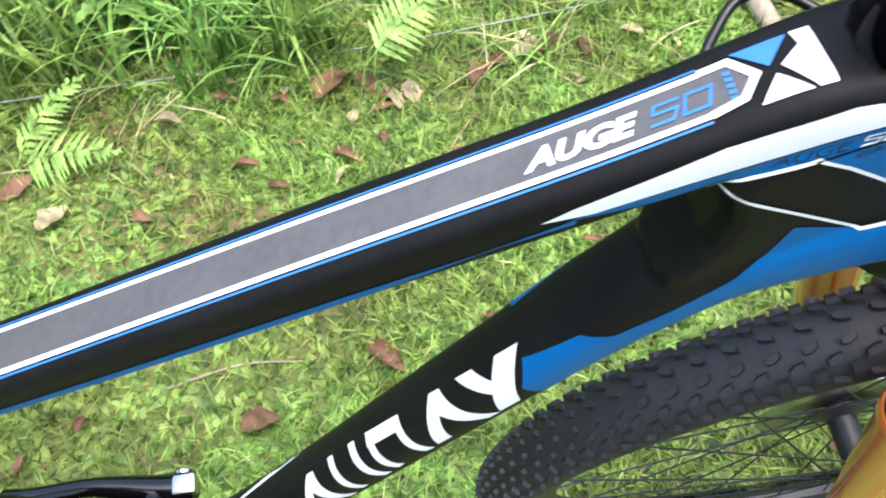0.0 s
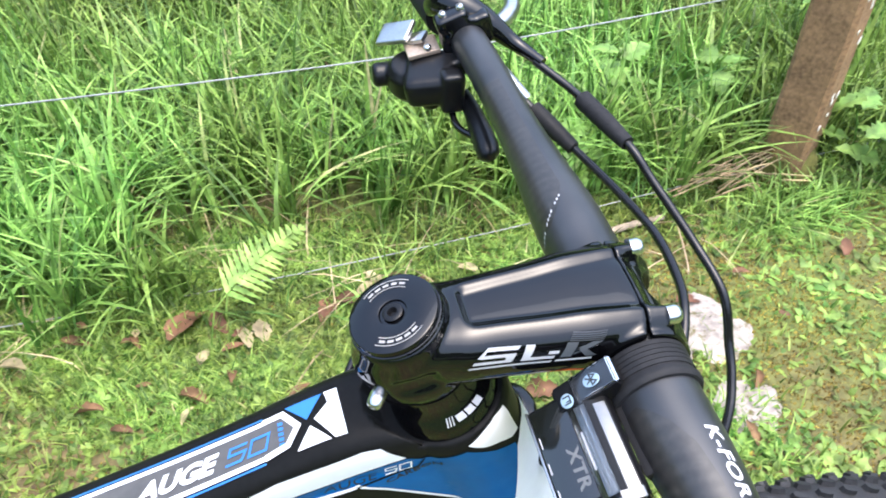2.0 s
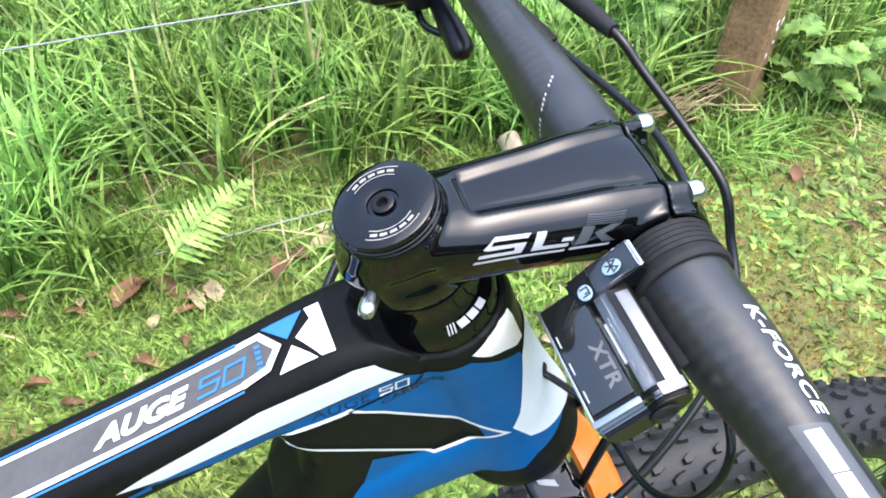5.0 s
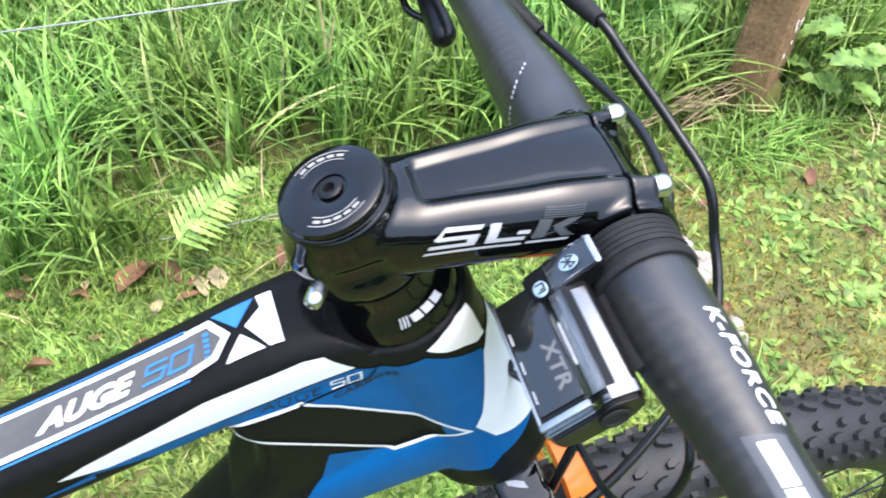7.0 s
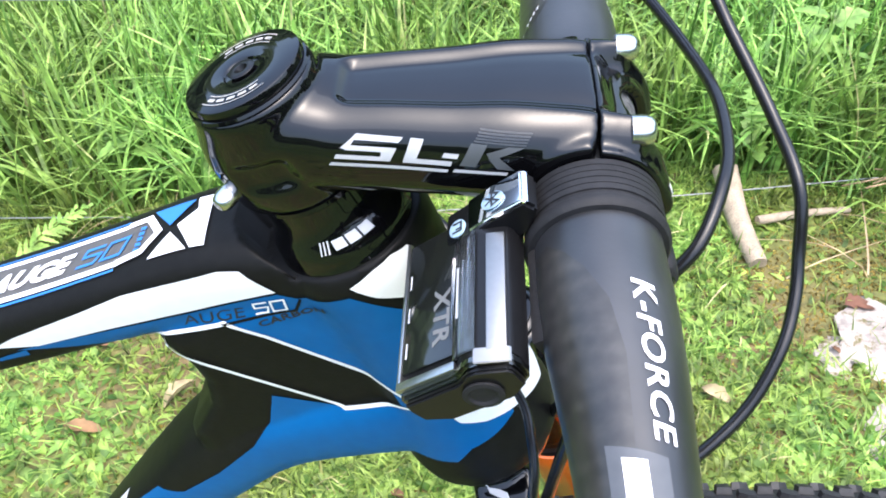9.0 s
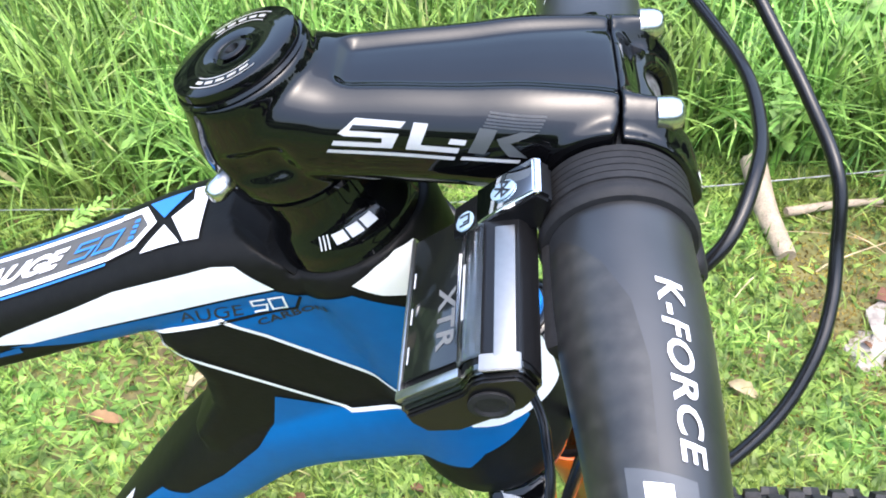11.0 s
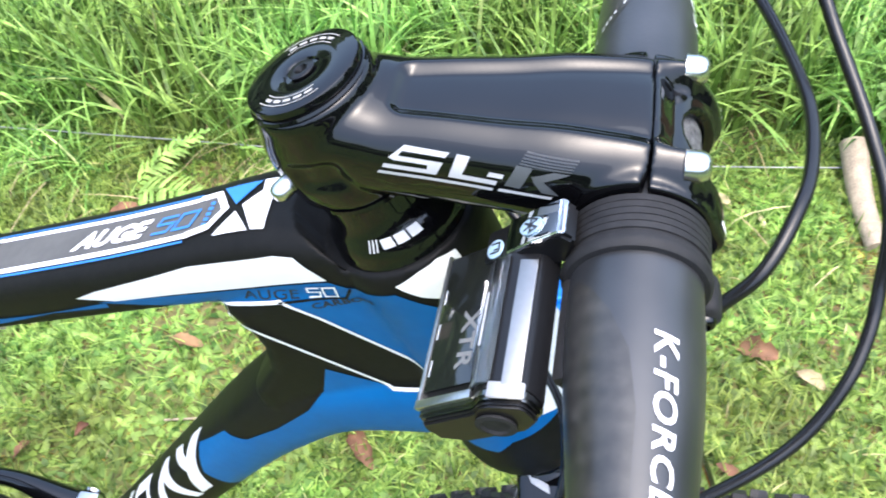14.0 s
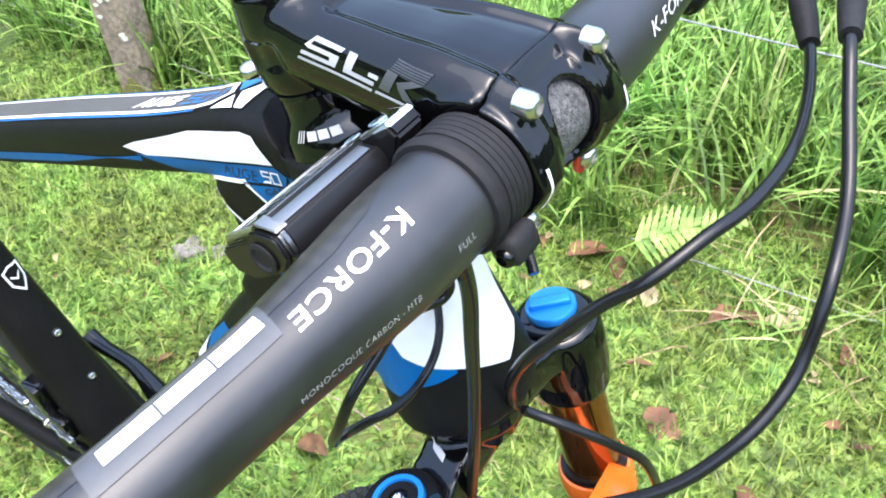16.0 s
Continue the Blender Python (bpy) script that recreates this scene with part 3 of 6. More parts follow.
def slanted(u0, v0, ang):
    c, s = math.cos(ang), math.sin(ang)
    return lambda u, v: side_ray(u0 + u * c - v * s, v0 + u * s + v * c)


decal("model_name", fitted(words("AUGE", 0.0048, 1.3, 0.25, 0.0, 1.05), 0.0245), DARKINK, slanted(-0.0375, -0.0853, radians(14)), 0.0005, step=0.003)
decal("model_number", block_fifty(0.0052, 0.0112, 0.0008), WHITE, slanted(-0.0110, -0.0782, radians(17)), 0.0006, step=0.003, label="white number")
decal("material_name", fitted(words("CARBON", 0.0026, 1.5, 0.1, 0.0001, 1.05), 0.0260), DARKINK, slanted(-0.0108, -0.0838, radians(22)), 0.0006, step=0.003)
decal("black_line", stroke([(-0.0245, -0.0836), (0.0026, -0.0752), (0.0052, -0.0690)], 0.0010), CARBON, lift=0.0006, step=0.003)

# big white block letters of the down tube, as plain slanted shapes; the maker's sign is not lettered
DT_U, DT_N = Vector((-0.603, 0, -0.798)), Vector((-0.798, 0, 0.603))
DT_O = Vector((-0.106, 0, -0.2535))
DT_OUT = (Vector((0, -1, 0)) * 0.80 + DT_N * 0.60).normalized()
DT_V = DT_U.cross(DT_OUT).normalized()
if DT_V.dot(DT_N) < 0:
    DT_V = -DT_V


def dt_ray(u, v):
    """u: down the tube; v: across it, upwards."""
    return DT_O + DT_U * u + DT_V * v + DT_OUT * 0.1, -DT_OUT


SLANTS = ([[(-0.0057, 0.0108), (0.0143, 0.0113), (0.0445, -0.0168), (0.0265, -0.0172)], [(0.0520, 0.0122), (0.0357, 0.0118), (0.0180, -0.0010), (0.0285, -0.0040)]],
          [[(0.0690, 0.0125), (0.0802, 0.0128), (0.1049, -0.0148), (0.0905, -0.0152)], [(0.0690, 0.0125), (0.0790, 0.0045), (0.0560, -0.0170), (0.0457, -0.0177)]],
          [[(0.1167, 0.0130), (0.1598, 0.0140), (0.1598, 0.0075), (0.1190, 0.0065)], [(0.1167, 0.0130), (0.1240, 0.0120), (0.1190, -0.0150), (0.1109, -0.0158)], [(0.1598, 0.0140), (0.1520, 0.0138), (0.1465, -0.0150), (0.1547, -0.0155)]],
          [[(0.1762, 0.0141), (0.1850, 0.0141), (0.1735, -0.0158), (0.1647, -0.0158)], [(0.2174, 0.0141), (0.2090, 0.0141), (0.1975, -0.0158), (0.2060, -0.0158)]],
          [[(0.2420, 0.0128), (0.2530, 0.0130), (0.2790, -0.0148), (0.2650, -0.0152)], [(0.2420, 0.0125), (0.2520, 0.0045), (0.2290, -0.0170), (0.2190, -0.0177)]])
for shape in SLANTS:
    decal("block_shape", outline(*shape), WHITE, dt_ray, 0.0005, label="white block shape")
decal("white_line", outline([(-0.02, 0.0228), (0.40, 0.0228), (0.40, 0.0240), (-0.02, 0.0240)]), WHITE, dt_ray, 0.0005, step=0.008)


def round_ray(u, v):
    """About the steering axis; u: the angle in degrees from straight ahead to the right, v: the height along the axis."""
    w = radians(u)
    o, d = Vector((0.2 * math.cos(w), -0.2 * math.sin(w), v)), Vector((-math.cos(w), math.sin(w), 0))
    return ST @ o, ST.to_3x3() @ d


def around(name, poly, mat, lift, label=""):
    """A patch about the head tube, from rows of (angle, height)."""
    bm = outline([(a / 1000, v) for a, v in poly])
    return decal(name, bm, mat, lambda u, v: round_ray(u * 1000, v), lift, step=0.004, label=label)


around("blue_panel", [(112, -0.068), (88, -0.0675), (66, -0.0800), (45, -0.0900), (40, -0.1570), (58, -0.1590), (80, -0.1605), (112, -0.1600)], BLUE, 0.0003, "blue painted panel")
around("white_panel", [(86, -0.1310), (74, -0.1235), (60, -0.1090), (52, -0.1000), (45, -0.0930), (30, -0.0880), (0, -0.0880), (-25, -0.0950), (-35, -0.1300), (-28, -0.1580), (0, -0.1660), (36, -0.1560), (60, -0.1505), (76, -0.1450)], WHITE, 0.0006, "white painted badge panel")
around("white_panel", [(84, -0.0640), (66, -0.0618), (50, -0.0612), (36, -0.0625), (34, -0.0860), (45, -0.0840), (58, -0.0770), (72, -0.0715)], WHITE, 0.0006, "white painted panel")
# headset, spacer and stem cap
put("headset_cover", lathe([(0.0150, -0.0370), (0.0186, -0.0372), (0.0188, -0.0385), (0.0184, -0.0390), (0.0186, -0.0440), (0.0190, -0.0475), (0.0203, -0.0500), (0.0222, -0.0530), (0.0230, -0.0565), (0.0230, -0.0590), (0.0234, -0.0596), (0.0234, -0.0612), (0.015, -0.062)], 64), GLOSS, st=True, label="gloss black headset cover")
tmp = lathe([(0.0190, -0.0475), (0.0203, -0.0500), (0.0222, -0.0530), (0.0230, -0.0565)], 64)
tmp.transform(ST)
HEADSET = BVHTree.FromBMesh(tmp)
tmp.free()
for k in range(3):
    bm = outline([((92 - k * 3.4) / 1000, -0.0526), ((93.4 - k * 3.4) / 1000, -0.0526), ((91.4 - k * 3.4) / 1000, -0.0490), ((90 - k * 3.4) / 1000, -0.0490)])
    decal("sign_bar", bm, SILVERINK, lambda u, v: round_ray(u * 1000, v), 0.0003, HEADSET)
for k in range(3):
    a = 80 - k * 12.5
    shape = outline([((a - x) / 1000, v) for x, v in ((0, -0.0522), (10.4, -0.0522), (9.4, -0.0494), (-1, -0.0494))])
    decal("sign_bar", shape, SILVERINK, lambda u, v: round_ray(u * 1000, v), 0.0003, HEADSET)

# stem: a clamp on the steerer, a body that widens ahead, half a barrel for the bar
S_O, S_ANG = (0.0, -0.0150), math.atan2(-0.0280, 0.0785)
SD = (math.cos(S_ANG), math.sin(S_ANG))
SU = (-SD[1], SD[0])
BAR_F, BAR_A = 0.0776, -0.0565
along = lambda t, up=0.0: (S_O[0] + SD[0] * t + SU[0] * up, S_O[1] + SD[1] * t + SU[1] * up)
body = swept([(*along(0.001, -0.0020), 0.0190, 0.0165), (*along(0.011, -0.0026), 0.0196, 0.0160), (*along(0.021, -0.0032), 0.0203, 0.0152), (*along(0.036, -0.0030), 0.0212, 0.0156), (*along(0.052, -0.0028), 0.0228, 0.0159), (*along(0.066, -0.0030), 0.0246, 0.0172), (*along(0.078, -0.0048), 0.0253, 0.0190), (*along(0.0860, -0.0058), 0.0254, 0.0194)], 2.7, 5)
collar = lathe([(0.0170, -0.0030), (0.0184, -0.0036), (0.0188, -0.0060), (0.0189, -0.0130), (0.0192, -0.0190), (0.0192, -0.0260), (0.0192, -0.0330), (0.0186, -0.0368), (0.0168, -0.0378)], 48)
CLAMP_M = Matrix.Translation((BAR_F, 0, BAR_A)) @ pose(0, 0, 0, 90)
barrel = lathe([(0.0205, -0.0250), (0.0212, -0.0237), (0.0212, 0.0237), (0.0205, 0.0250)], 48, CLAMP_M)
cut = barrel.verts[:]
for v in cut:
    t = (v.co.x - BAR_F) * SD[0] + (v.co.z - BAR_A) * SD[1]
    if t > -0.0008:
        v.co.x -= SD[0] * (t + 0.0008)
        v.co.z -= SD[1] * (t + 0.0008)
for v in collar.verts:
    if v.co.x < 0 and v.co.z < -0.006:
        q = min(1.0, (-0.006 - v.co.z) / 0.011)
        v.co.x *= 1 + 0.27 * q * q * (3 - 2 * q) * min(1.0, -v.co.x / 0.010)
stem_me = fused(join(body, collar, barrel), 0.00075, 16)
nrm = [v.normal.copy() for v in stem_me.vertices]
sstep = lambda x: (lambda q: q * q * (3 - 2 * q))(max(0.0, min(1.0, x)))
for v, n in zip(stem_me.vertices, nrm):
    f, y, a = v.co
    t = (f - S_O[0]) * SD[0] + (a - S_O[1]) * SD[1]
    u = (f - S_O[0]) * SU[0] + (a - S_O[1]) * SU[1]
    if u > 0.006 and t > 0.012:
        halfw = 0.0110 + 0.0046 * (t - 0.018) / 0.055
        deep = sstep((t - 0.0190 - 0.0040 * (abs(y) / halfw) ** 6) / 0.0042) * sstep((halfw - abs(y)) / 0.0056)
        v.co.x -= SU[0] * 0.0027 * deep
        v.co.z -= SU[1] * 0.0027 * deep
    dent = math.exp(-(((f + 0.0022) / 0.0088) ** 4 + ((a + 0.0225) / 0.0050) ** 4) ** 1.2)
    v.co.y -= math.copysign(0.0020, y) * dent
stem = put("stem", stem_me, GLOSS, st=True, label="gloss black alloy stem with a hollowed top", angle=180)
stem_me2 = stem.data
tmp = bmesh.new()
tmp.from_mesh(stem_me2)
tmp.transform(LOC.inverted())
STEM = BVHTree.FromBMesh(tmp)
tmp.free()


def stem_ray(u, v):
    """On the stem's right flank; u: along it, v: up from its middle."""
    f, a = along(0.0186 + (u - 0.0192) * 1.27, 0.0053 + 0.72 * v - 0.03 * (u - 0.0192))
    return ST @ Vector((f, -0.1, a)), Vector((0, 1, 0))


def on_stem(name, shape, mat, lift=0.0003, label=""):
    return decal(name, shape, mat, stem_ray, lift, STEM, stem, 0.003, label)


def block_s(u, v, w, h):
    q = h / 5
    return outline([(u + 0.004, v + h), (u + w + 0.003, v + h), (u + w + 0.002, v + h - q), (u + 0.0035, v + h - q)], [(u + 0.004, v + h), (u + 0.0035, v + h - q), (u + 0.0018, v + 2 * q), (u + 0.0005, v + 2.4 * q)],
                   [(u + 0.0018, v + 3 * q), (u + w + 0.0016, v + 3 * q), (u + w + 0.001, v + 2 * q), (u + 0.0014, v + 2 * q)], [(u + w + 0.0016, v + 3 * q), (u + w - 0.0015, v + 3 * q), (u + w - 0.002, v), (u + w, v)],
                   [(u - 0.0005, v + q), (u + w, v + q), (u + w - 0.0008, v), (u - 0.001, v)])


on_stem("series_name", block_s(0.0215, -0.0062, 0.0105, 0.0088), SILVERINK, label="silver letter")
on_stem("series_name", outline([(0.0365, 0.0026), (0.0392, 0.0026), (0.0375, -0.0042), (0.0350, -0.0042)], [(0.0350, -0.0042), (0.0448, -0.0042), (0.0444, -0.0062), (0.0346, -0.0062)]), SILVERINK, label="silver letter")
on_stem("series_name", outline([(0.0432, -0.0012), (0.0462, -0.0012), (0.0458, -0.0030), (0.0427, -0.0030)]), SILVERINK, label="silver dash")
on_stem("series_name", outline([(0.0486, 0.0028), (0.0518, 0.0028), (0.0494, -0.0056), (0.0462, -0.0056)], [(0.0516, 0.0000), (0.0560, 0.0028), (0.0592, 0.0028), (0.0524, -0.0022)], [(0.0519, -0.0014), (0.0539, -0.0006), (0.0572, -0.0056), (0.0538, -0.0056)]), GREYINK, label="grey letter")
for k in range(5):
    v = 0.0032 + k * 0.0008
    on_stem("hatch_line", outline([(0.0492 + k * 0.0003, v), (0.0594 + k * 0.0003, v), (0.0594 + k * 0.0003, v + 0.0005), (0.0492 + k * 0.0003, v + 0.0005)]), HATCHINK)
on_stem("silver_line", outline([(0.0198, -0.0078), (0.0440, -0.0078), (0.0436, -0.0092), (0.0192, -0.0092)]), SILVERINK)
on_stem("sign_bar", outline([(0.0452, -0.0074), (0.0560, -0.0066), (0.0556, -0.0080), (0.0448, -0.0088)]), SILVERINK)

CAP = put("stem_cap", lathe([(0.0001, -0.0012), (0.0028, -0.0012), (0.0030, -0.0004), (0.0052, -0.0003), (0.0056, 0.0004), (0.0062, 0.0006), (0.0167, 0.0006), (0.0172, 0.0003), (0.0174, -0.0004), (0.0175, -0.0014), (0.0172, -0.0017), (0.0172, -0.0020), (0.0180, -0.0022), (0.0184, -0.0030), (0.0160, -0.0040)], 64), GLOSS, st=True, label="round black stem cap with silver lettering")
put("cap_bolt", lathe([(0.0012, -0.0010), (0.0026, -0.0010), (0.0040, 0.0006), (0.0034, 0.0010), (0.0020, 0.0009), (0.0012, -0.0010)], 24), PLASTIC, CAP, st=True)
for base in (235, 55):
    for k in range(5):
        a0, a1 = base + k * 15, base + k * 15 + 11
        bm = bmesh.new()
        rows = [(radians(a0 + (a1 - a0) * q / 4)) for q in range(5)]
        inner, outer = [bm.verts.new((0.0121 * math.cos(w), 0.0121 * math.sin(w), 0.0008)) for w in rows], [bm.verts.new((0.0132 * math.cos(w), 0.0132 * math.sin(w), 0.0008)) for w in rows]
        for q in range(4):
            bm.faces.new((inner[q], inner[q + 1], outer[q + 1], outer[q]))
        put("sign_bar", bm, BEIGEINK, CAP, st=True)

    for r, a0, a1 in ((0.0111, -4, 78), (0.0143, -4, 78)):
        bm = stroke([(r * math.cos(radians(base + w)), r * math.sin(radians(base + w))) for w in range(a0, a1 + 1, 4)], 0.00035)
        bm.transform(Matrix.Translation((0, 0, 0.0008)))
        put("sign_frame", bm, BEIGEINK, CAP, st=True)


def bolt(name, m, parent, r=0.0048, tall=0.0075, mat=CHROME):
    """A domed socket bolt that points along z of m."""
    bm = lathe([(r * 0.5, -0.003), (r, -0.0025), (r, tall * 0.18), (r * 0.975, tall * 0.42), (r * 0.90, tall * 0.64), (r * 0.79, tall * 0.82), (r * 0.66, tall * 0.94), (r * 0.55, tall), (r * 0.5, tall), (r * 0.45, tall * 0.5), (0.0001, tall * 0.5)], 24, m)
    return put(name, bm, mat, parent, "silver socket bolt", st=True)


bolt("pinch_bolt", Matrix.Translation((-0.0208, -0.0132, -0.0288)) @ pose(0, 0, 0, 90, 0, -35), stem, 0.0032, 0.0036)
bolt("pinch_bolt", Matrix.Translation((-0.0195, 0.0135, -0.0180)) @ pose(0, 0, 0, -90, 0, 35), stem, 0.0032, 0.0036)

# face plate: a shell round the bar with two shoulders, a hollow between them and an oval opening ahead
PLATE_T = (0.0, 0.0110, 0.0124, 0.0150, 0.0178, 0.0200, 0.0214, 0.0220)
PLATE_H = (0.0266, 0.0258, 0.0214, 0.0170, 0.0130, 0.0080, 0.0030, 0.0)


def plate_radius(w, y):
    """How far the skin stands from the bar's middle, at an angle from straight ahead and a place across."""
    c, q = math.cos(w), abs(math.sin(w))
    g = max(0.0, 1 - abs(y / 0.0256) ** 3.3) ** (1 / 3.3)
    r = 0.0300
    while r > 0.0197:
        t = r * c
        hollow = (0.0026 + 0.0075 * sstep((t - 0.0010) / 0.0090)) * sstep((0.0166 - abs(y)) / 0.0062)
        if r * q <= np.interp(t, PLATE_T, PLATE_H) * g - hollow:
            break
        r -= 0.0001
    return r


bm = bmesh.new()
nw, ny = 96, 60
skin = {}
for i in range(nw + 1):
    w = radians(-87.6 + 175.2 * i / nw)
    for j in range(ny + 1):
        y = -0.0252 + 0.0504 * j / ny
        for k, r in ((0, 0.0161), (1, plate_radius(w, y))):
            skin[i, j, k] = bm.verts.new((BAR_F + r * math.cos(w + S_ANG), y, BAR_A + r * math.sin(w + S_ANG)))
solid = lambda i, j: 0 <= i < nw and 0 <= j < ny and abs((i + 0.5 - nw * 0.52) / (nw * 0.33)) ** 2.4 + abs((j + 0.5 - ny / 2) / (ny * 0.225)) ** 2.4 > 1
for i in range(nw):
    for j in range(ny):
        if not solid(i, j):
            continue
        bm.faces.new([skin[p, q, 1] for p, q in ((i, j), (i, j + 1), (i + 1, j + 1), (i + 1, j))])
        bm.faces.new([skin[p, q, 0] for p, q in ((i, j), (i + 1, j), (i + 1, j + 1), (i, j + 1))])
        for (di, dj), (p, q) in (((-1, 0), ((i, j), (i, j + 1))), ((1, 0), ((i + 1, j + 1), (i + 1, j))), ((0, -1), ((i + 1, j), (i, j))), ((0, 1), ((i, j + 1), (i + 1, j + 1)))):
            if not solid(i + di, j + dj):
                bm.faces.new((skin[(*p, 0)], skin[(*q, 0)], skin[(*q, 1)], skin[(*p, 1)]))
bmesh.ops.recalc_face_normals(bm, faces=bm.faces)
loose = [v for v in bm.verts if not v.link_faces]
bmesh.ops.delete(bm, geom=loose, context="VERTS")
plate_me = fused(bm, 0.00055, 9)
PLATE_TREE = tree_of(plate_me)
plate = put("face_plate", plate_me, GLOSS, st=True, label="gloss black face plate with an open middle", angle=180)
for s in (1, -1):
    for up in (1, -1):
        c, q = BAR_F + SD[0] * 0.0112 + SU[0] * 0.0202 * up, BAR_A + SD[1] * 0.0112 + SU[1] * 0.0202 * up
        m = Matrix.Translation((c, s * 0.0180, q)) @ pose(0, 0, 0, 0, 90 - math.degrees(S_ANG), 0)
        bolt("plate_bolt", m, plate, 0.0041, 0.0038)
        if up > 0:
            shape = outline([(-0.0006, -0.009), (0.0006, -0.009), (0.0006, 0.006), (-0.0006, 0.006)])
            edge_ray = lambda u, v: (Vector((BAR_F + 0.06 * math.cos(v / 0.021 + S_ANG), s * 0.0222 + u, BAR_A + 0.06 * math.sin(v / 0.021 + S_ANG))), -Vector((math.cos(v / 0.021 + S_ANG), 0, math.sin(v / 0.021 + S_ANG))))
            put("white_line", laid(shape, PLATE_TREE, edge_ray, 0.0003, 0.002), WHITE, plate, "thin white line", st=True)
        else:
            put("washer", lathe([(0.003, -0.0008), (0.0060, -0.0008), (0.0060, 0.0006), (0.003, 0.0006)], 20, m), RED, plate, "red washer", st=True)

# handlebar
BAR = [(-0.360, 0.0648, -0.0455, 0.0111), (-0.250, 0.0743, -0.0482, 0.0111), (-0.190, 0.0780, -0.0500, 0.0111), (-0.140, 0.0797, -0.0522, 0.0112), (-0.110, 0.0801, -0.0538, 0.0118), (-0.095, 0.0799, -0.0545, 0.0130), (-0.080, 0.0794, -0.0552, 0.0145), (-0.065, 0.0787, -0.0559, 0.0157),
       (-0.045, 0.0782, -0.0563, 0.0160), (0.0, 0.0776, -0.0565, 0.0160), (0.045, 0.0773, -0.0569, 0.0159), (0.065, 0.0769, -0.0570, 0.0152), (0.100, 0.0761, -0.0567, 0.0126), (0.140, 0.0750, -0.0563, 0.0108), (0.190, 0.0735, -0.0556, 0.0106), (0.250, 0.0688, -0.0548, 0.0106), (0.360, 0.0570, -0.0530, 0.0106)]
bar = put("handlebar", tube([(f, y, a) for y, f, a, r in BAR], [r for y, f, a, r in BAR], 48, 6), BARMAT, st=True, label="satin black carbon handlebar with white lettering", angle=180)
tmp = bmesh.new()
tmp.from_mesh(bar.data)
tmp.transform((LOC @ ST).inverted())
BARTREE = BVHTree.FromBMesh(tmp)
tmp.free()


def bar_at(y):
    ys = [b[0] for b in BAR]
    return np.interp(y, ys, [b[1] for b in BAR]), np.interp(y, ys, [b[2] for b in BAR]), np.interp(y, ys, [b[3] for b in BAR])


def bar_ray(u, v):
    """u: along the bar (to the left); v: round it in metres of its skin, from straight ahead upwards and back."""
    f, a, r = bar_at(u)
    w = v / 0.0150
    d = Vector((math.cos(w), 0, math.sin(w)))
    return Vector((f, u, a)) + d * 0.1, -d


def on_bar(name, shape, mat, u0, v0, turn=1, lift=0.0003, label="", step=0.003):
    """turn 1: writing runs to the bicycle's left; -1: to its right."""
    bm = laid(shape, BARTREE, lambda u, v: bar_ray(u0 + turn * u, v0 + turn * v), lift, step)
    return put(name, bm, mat, bar, label, st=True, angle=60)


kf = fitted(words("K-FORCE", 0.0051, 1.12, 0.15, 0.00015, 1.08), 0.0388)
on_bar("series_name", kf, WHITE, -0.0626, 0.0155, -1, label="white lettering")
kf = fitted(words("K-FORCE", 0.0048, 1.12, 0.15, 0.0000, 1.06), 0.0400)
on_bar("series_name", kf, WHITE, 0.0550, -0.0012, 1, label="white lettering")
on_bar("small_writing", fitted(words("FULL", 0.0020, 1.2, 0.0, -0.00005, 1.1), 0.0068), FINEINK, -0.0572, -0.0028, 1, step=0.003)
fine = fitted(words("MONOCOQUE CARBON - MTB", 0.0020, 1.2, 0.0, -0.00005, 1.1), 0.0370)
on_bar("small_writing", fine, FINEINK, -0.1098, -0.0052, 1, step=0.004)
# small print that winds round the left half
for k in range(13):
    if k not in (4, 9):
        u, w = 0.0425 + 0.0012 * k + 0.00002 * k * k, 158 - 5.6 * k
        on_bar("small_print", outline([(0, 0), (0.0014, -0.0004), (0.0016, -0.0011), (0.0002, -0.0008)]), SILVERINK, u, radians(w) * 0.0150, 1)
# bare carbon behind a curved edge of the black paint
on_bar("carbon_window", outline([(-0.047, 0.0335), (-0.052, 0.0288), (-0.058, 0.0249), (-0.068, 0.0207), (-0.082, 0.0192), (-0.103, 0.0204), (-0.180, 0.0204), (-0.180, 0.0420), (-0.047, 0.0420)]), WEAVE, 0.0, 0.0, 1, 0.00015, "bare grey-brown carbon weave")
on_bar("carbon_window", outline([(0.047, 0.0330), (0.052, 0.0280), (0.058, 0.0240), (0.068, 0.0200), (0.160, 0.0200), (0.160, 0.0420), (0.047, 0.0420)]), WEAVE, 0.0, 0.0, 1, 0.00015, "bare grey-brown carbon weave")
# the maker's sign, as three plain bars in a grey field
on_bar("grey_field", outline([(0, -0.003), (0.046, -0.003), (0.048, 0.0110), (0.003, 0.0110)]), FIELDGREY, -0.1010, 0.0242, -1, 0.0003)
for k in range(3):
    u = 0.003 + k * 0.0132
    on_bar("sign_bar", outline([(u, 0.0006), (u + 0.0126, 0.0006), (u + 0.0134, 0.0062), (u + 0.0008, 0.0062)]), WHITE, -0.1010, 0.0242, -1, 0.0005, "white block shape")

# gritty part of the bar between the face plate bands
f0, a0, r0 = bar_at(0)
put("clamp_grit", tube([(f0, -0.0098, a0), (f0, 0.0098, a0)], 0.0162, 48, 1), GRIT, bar, "rough grey clamp surface", st=True)

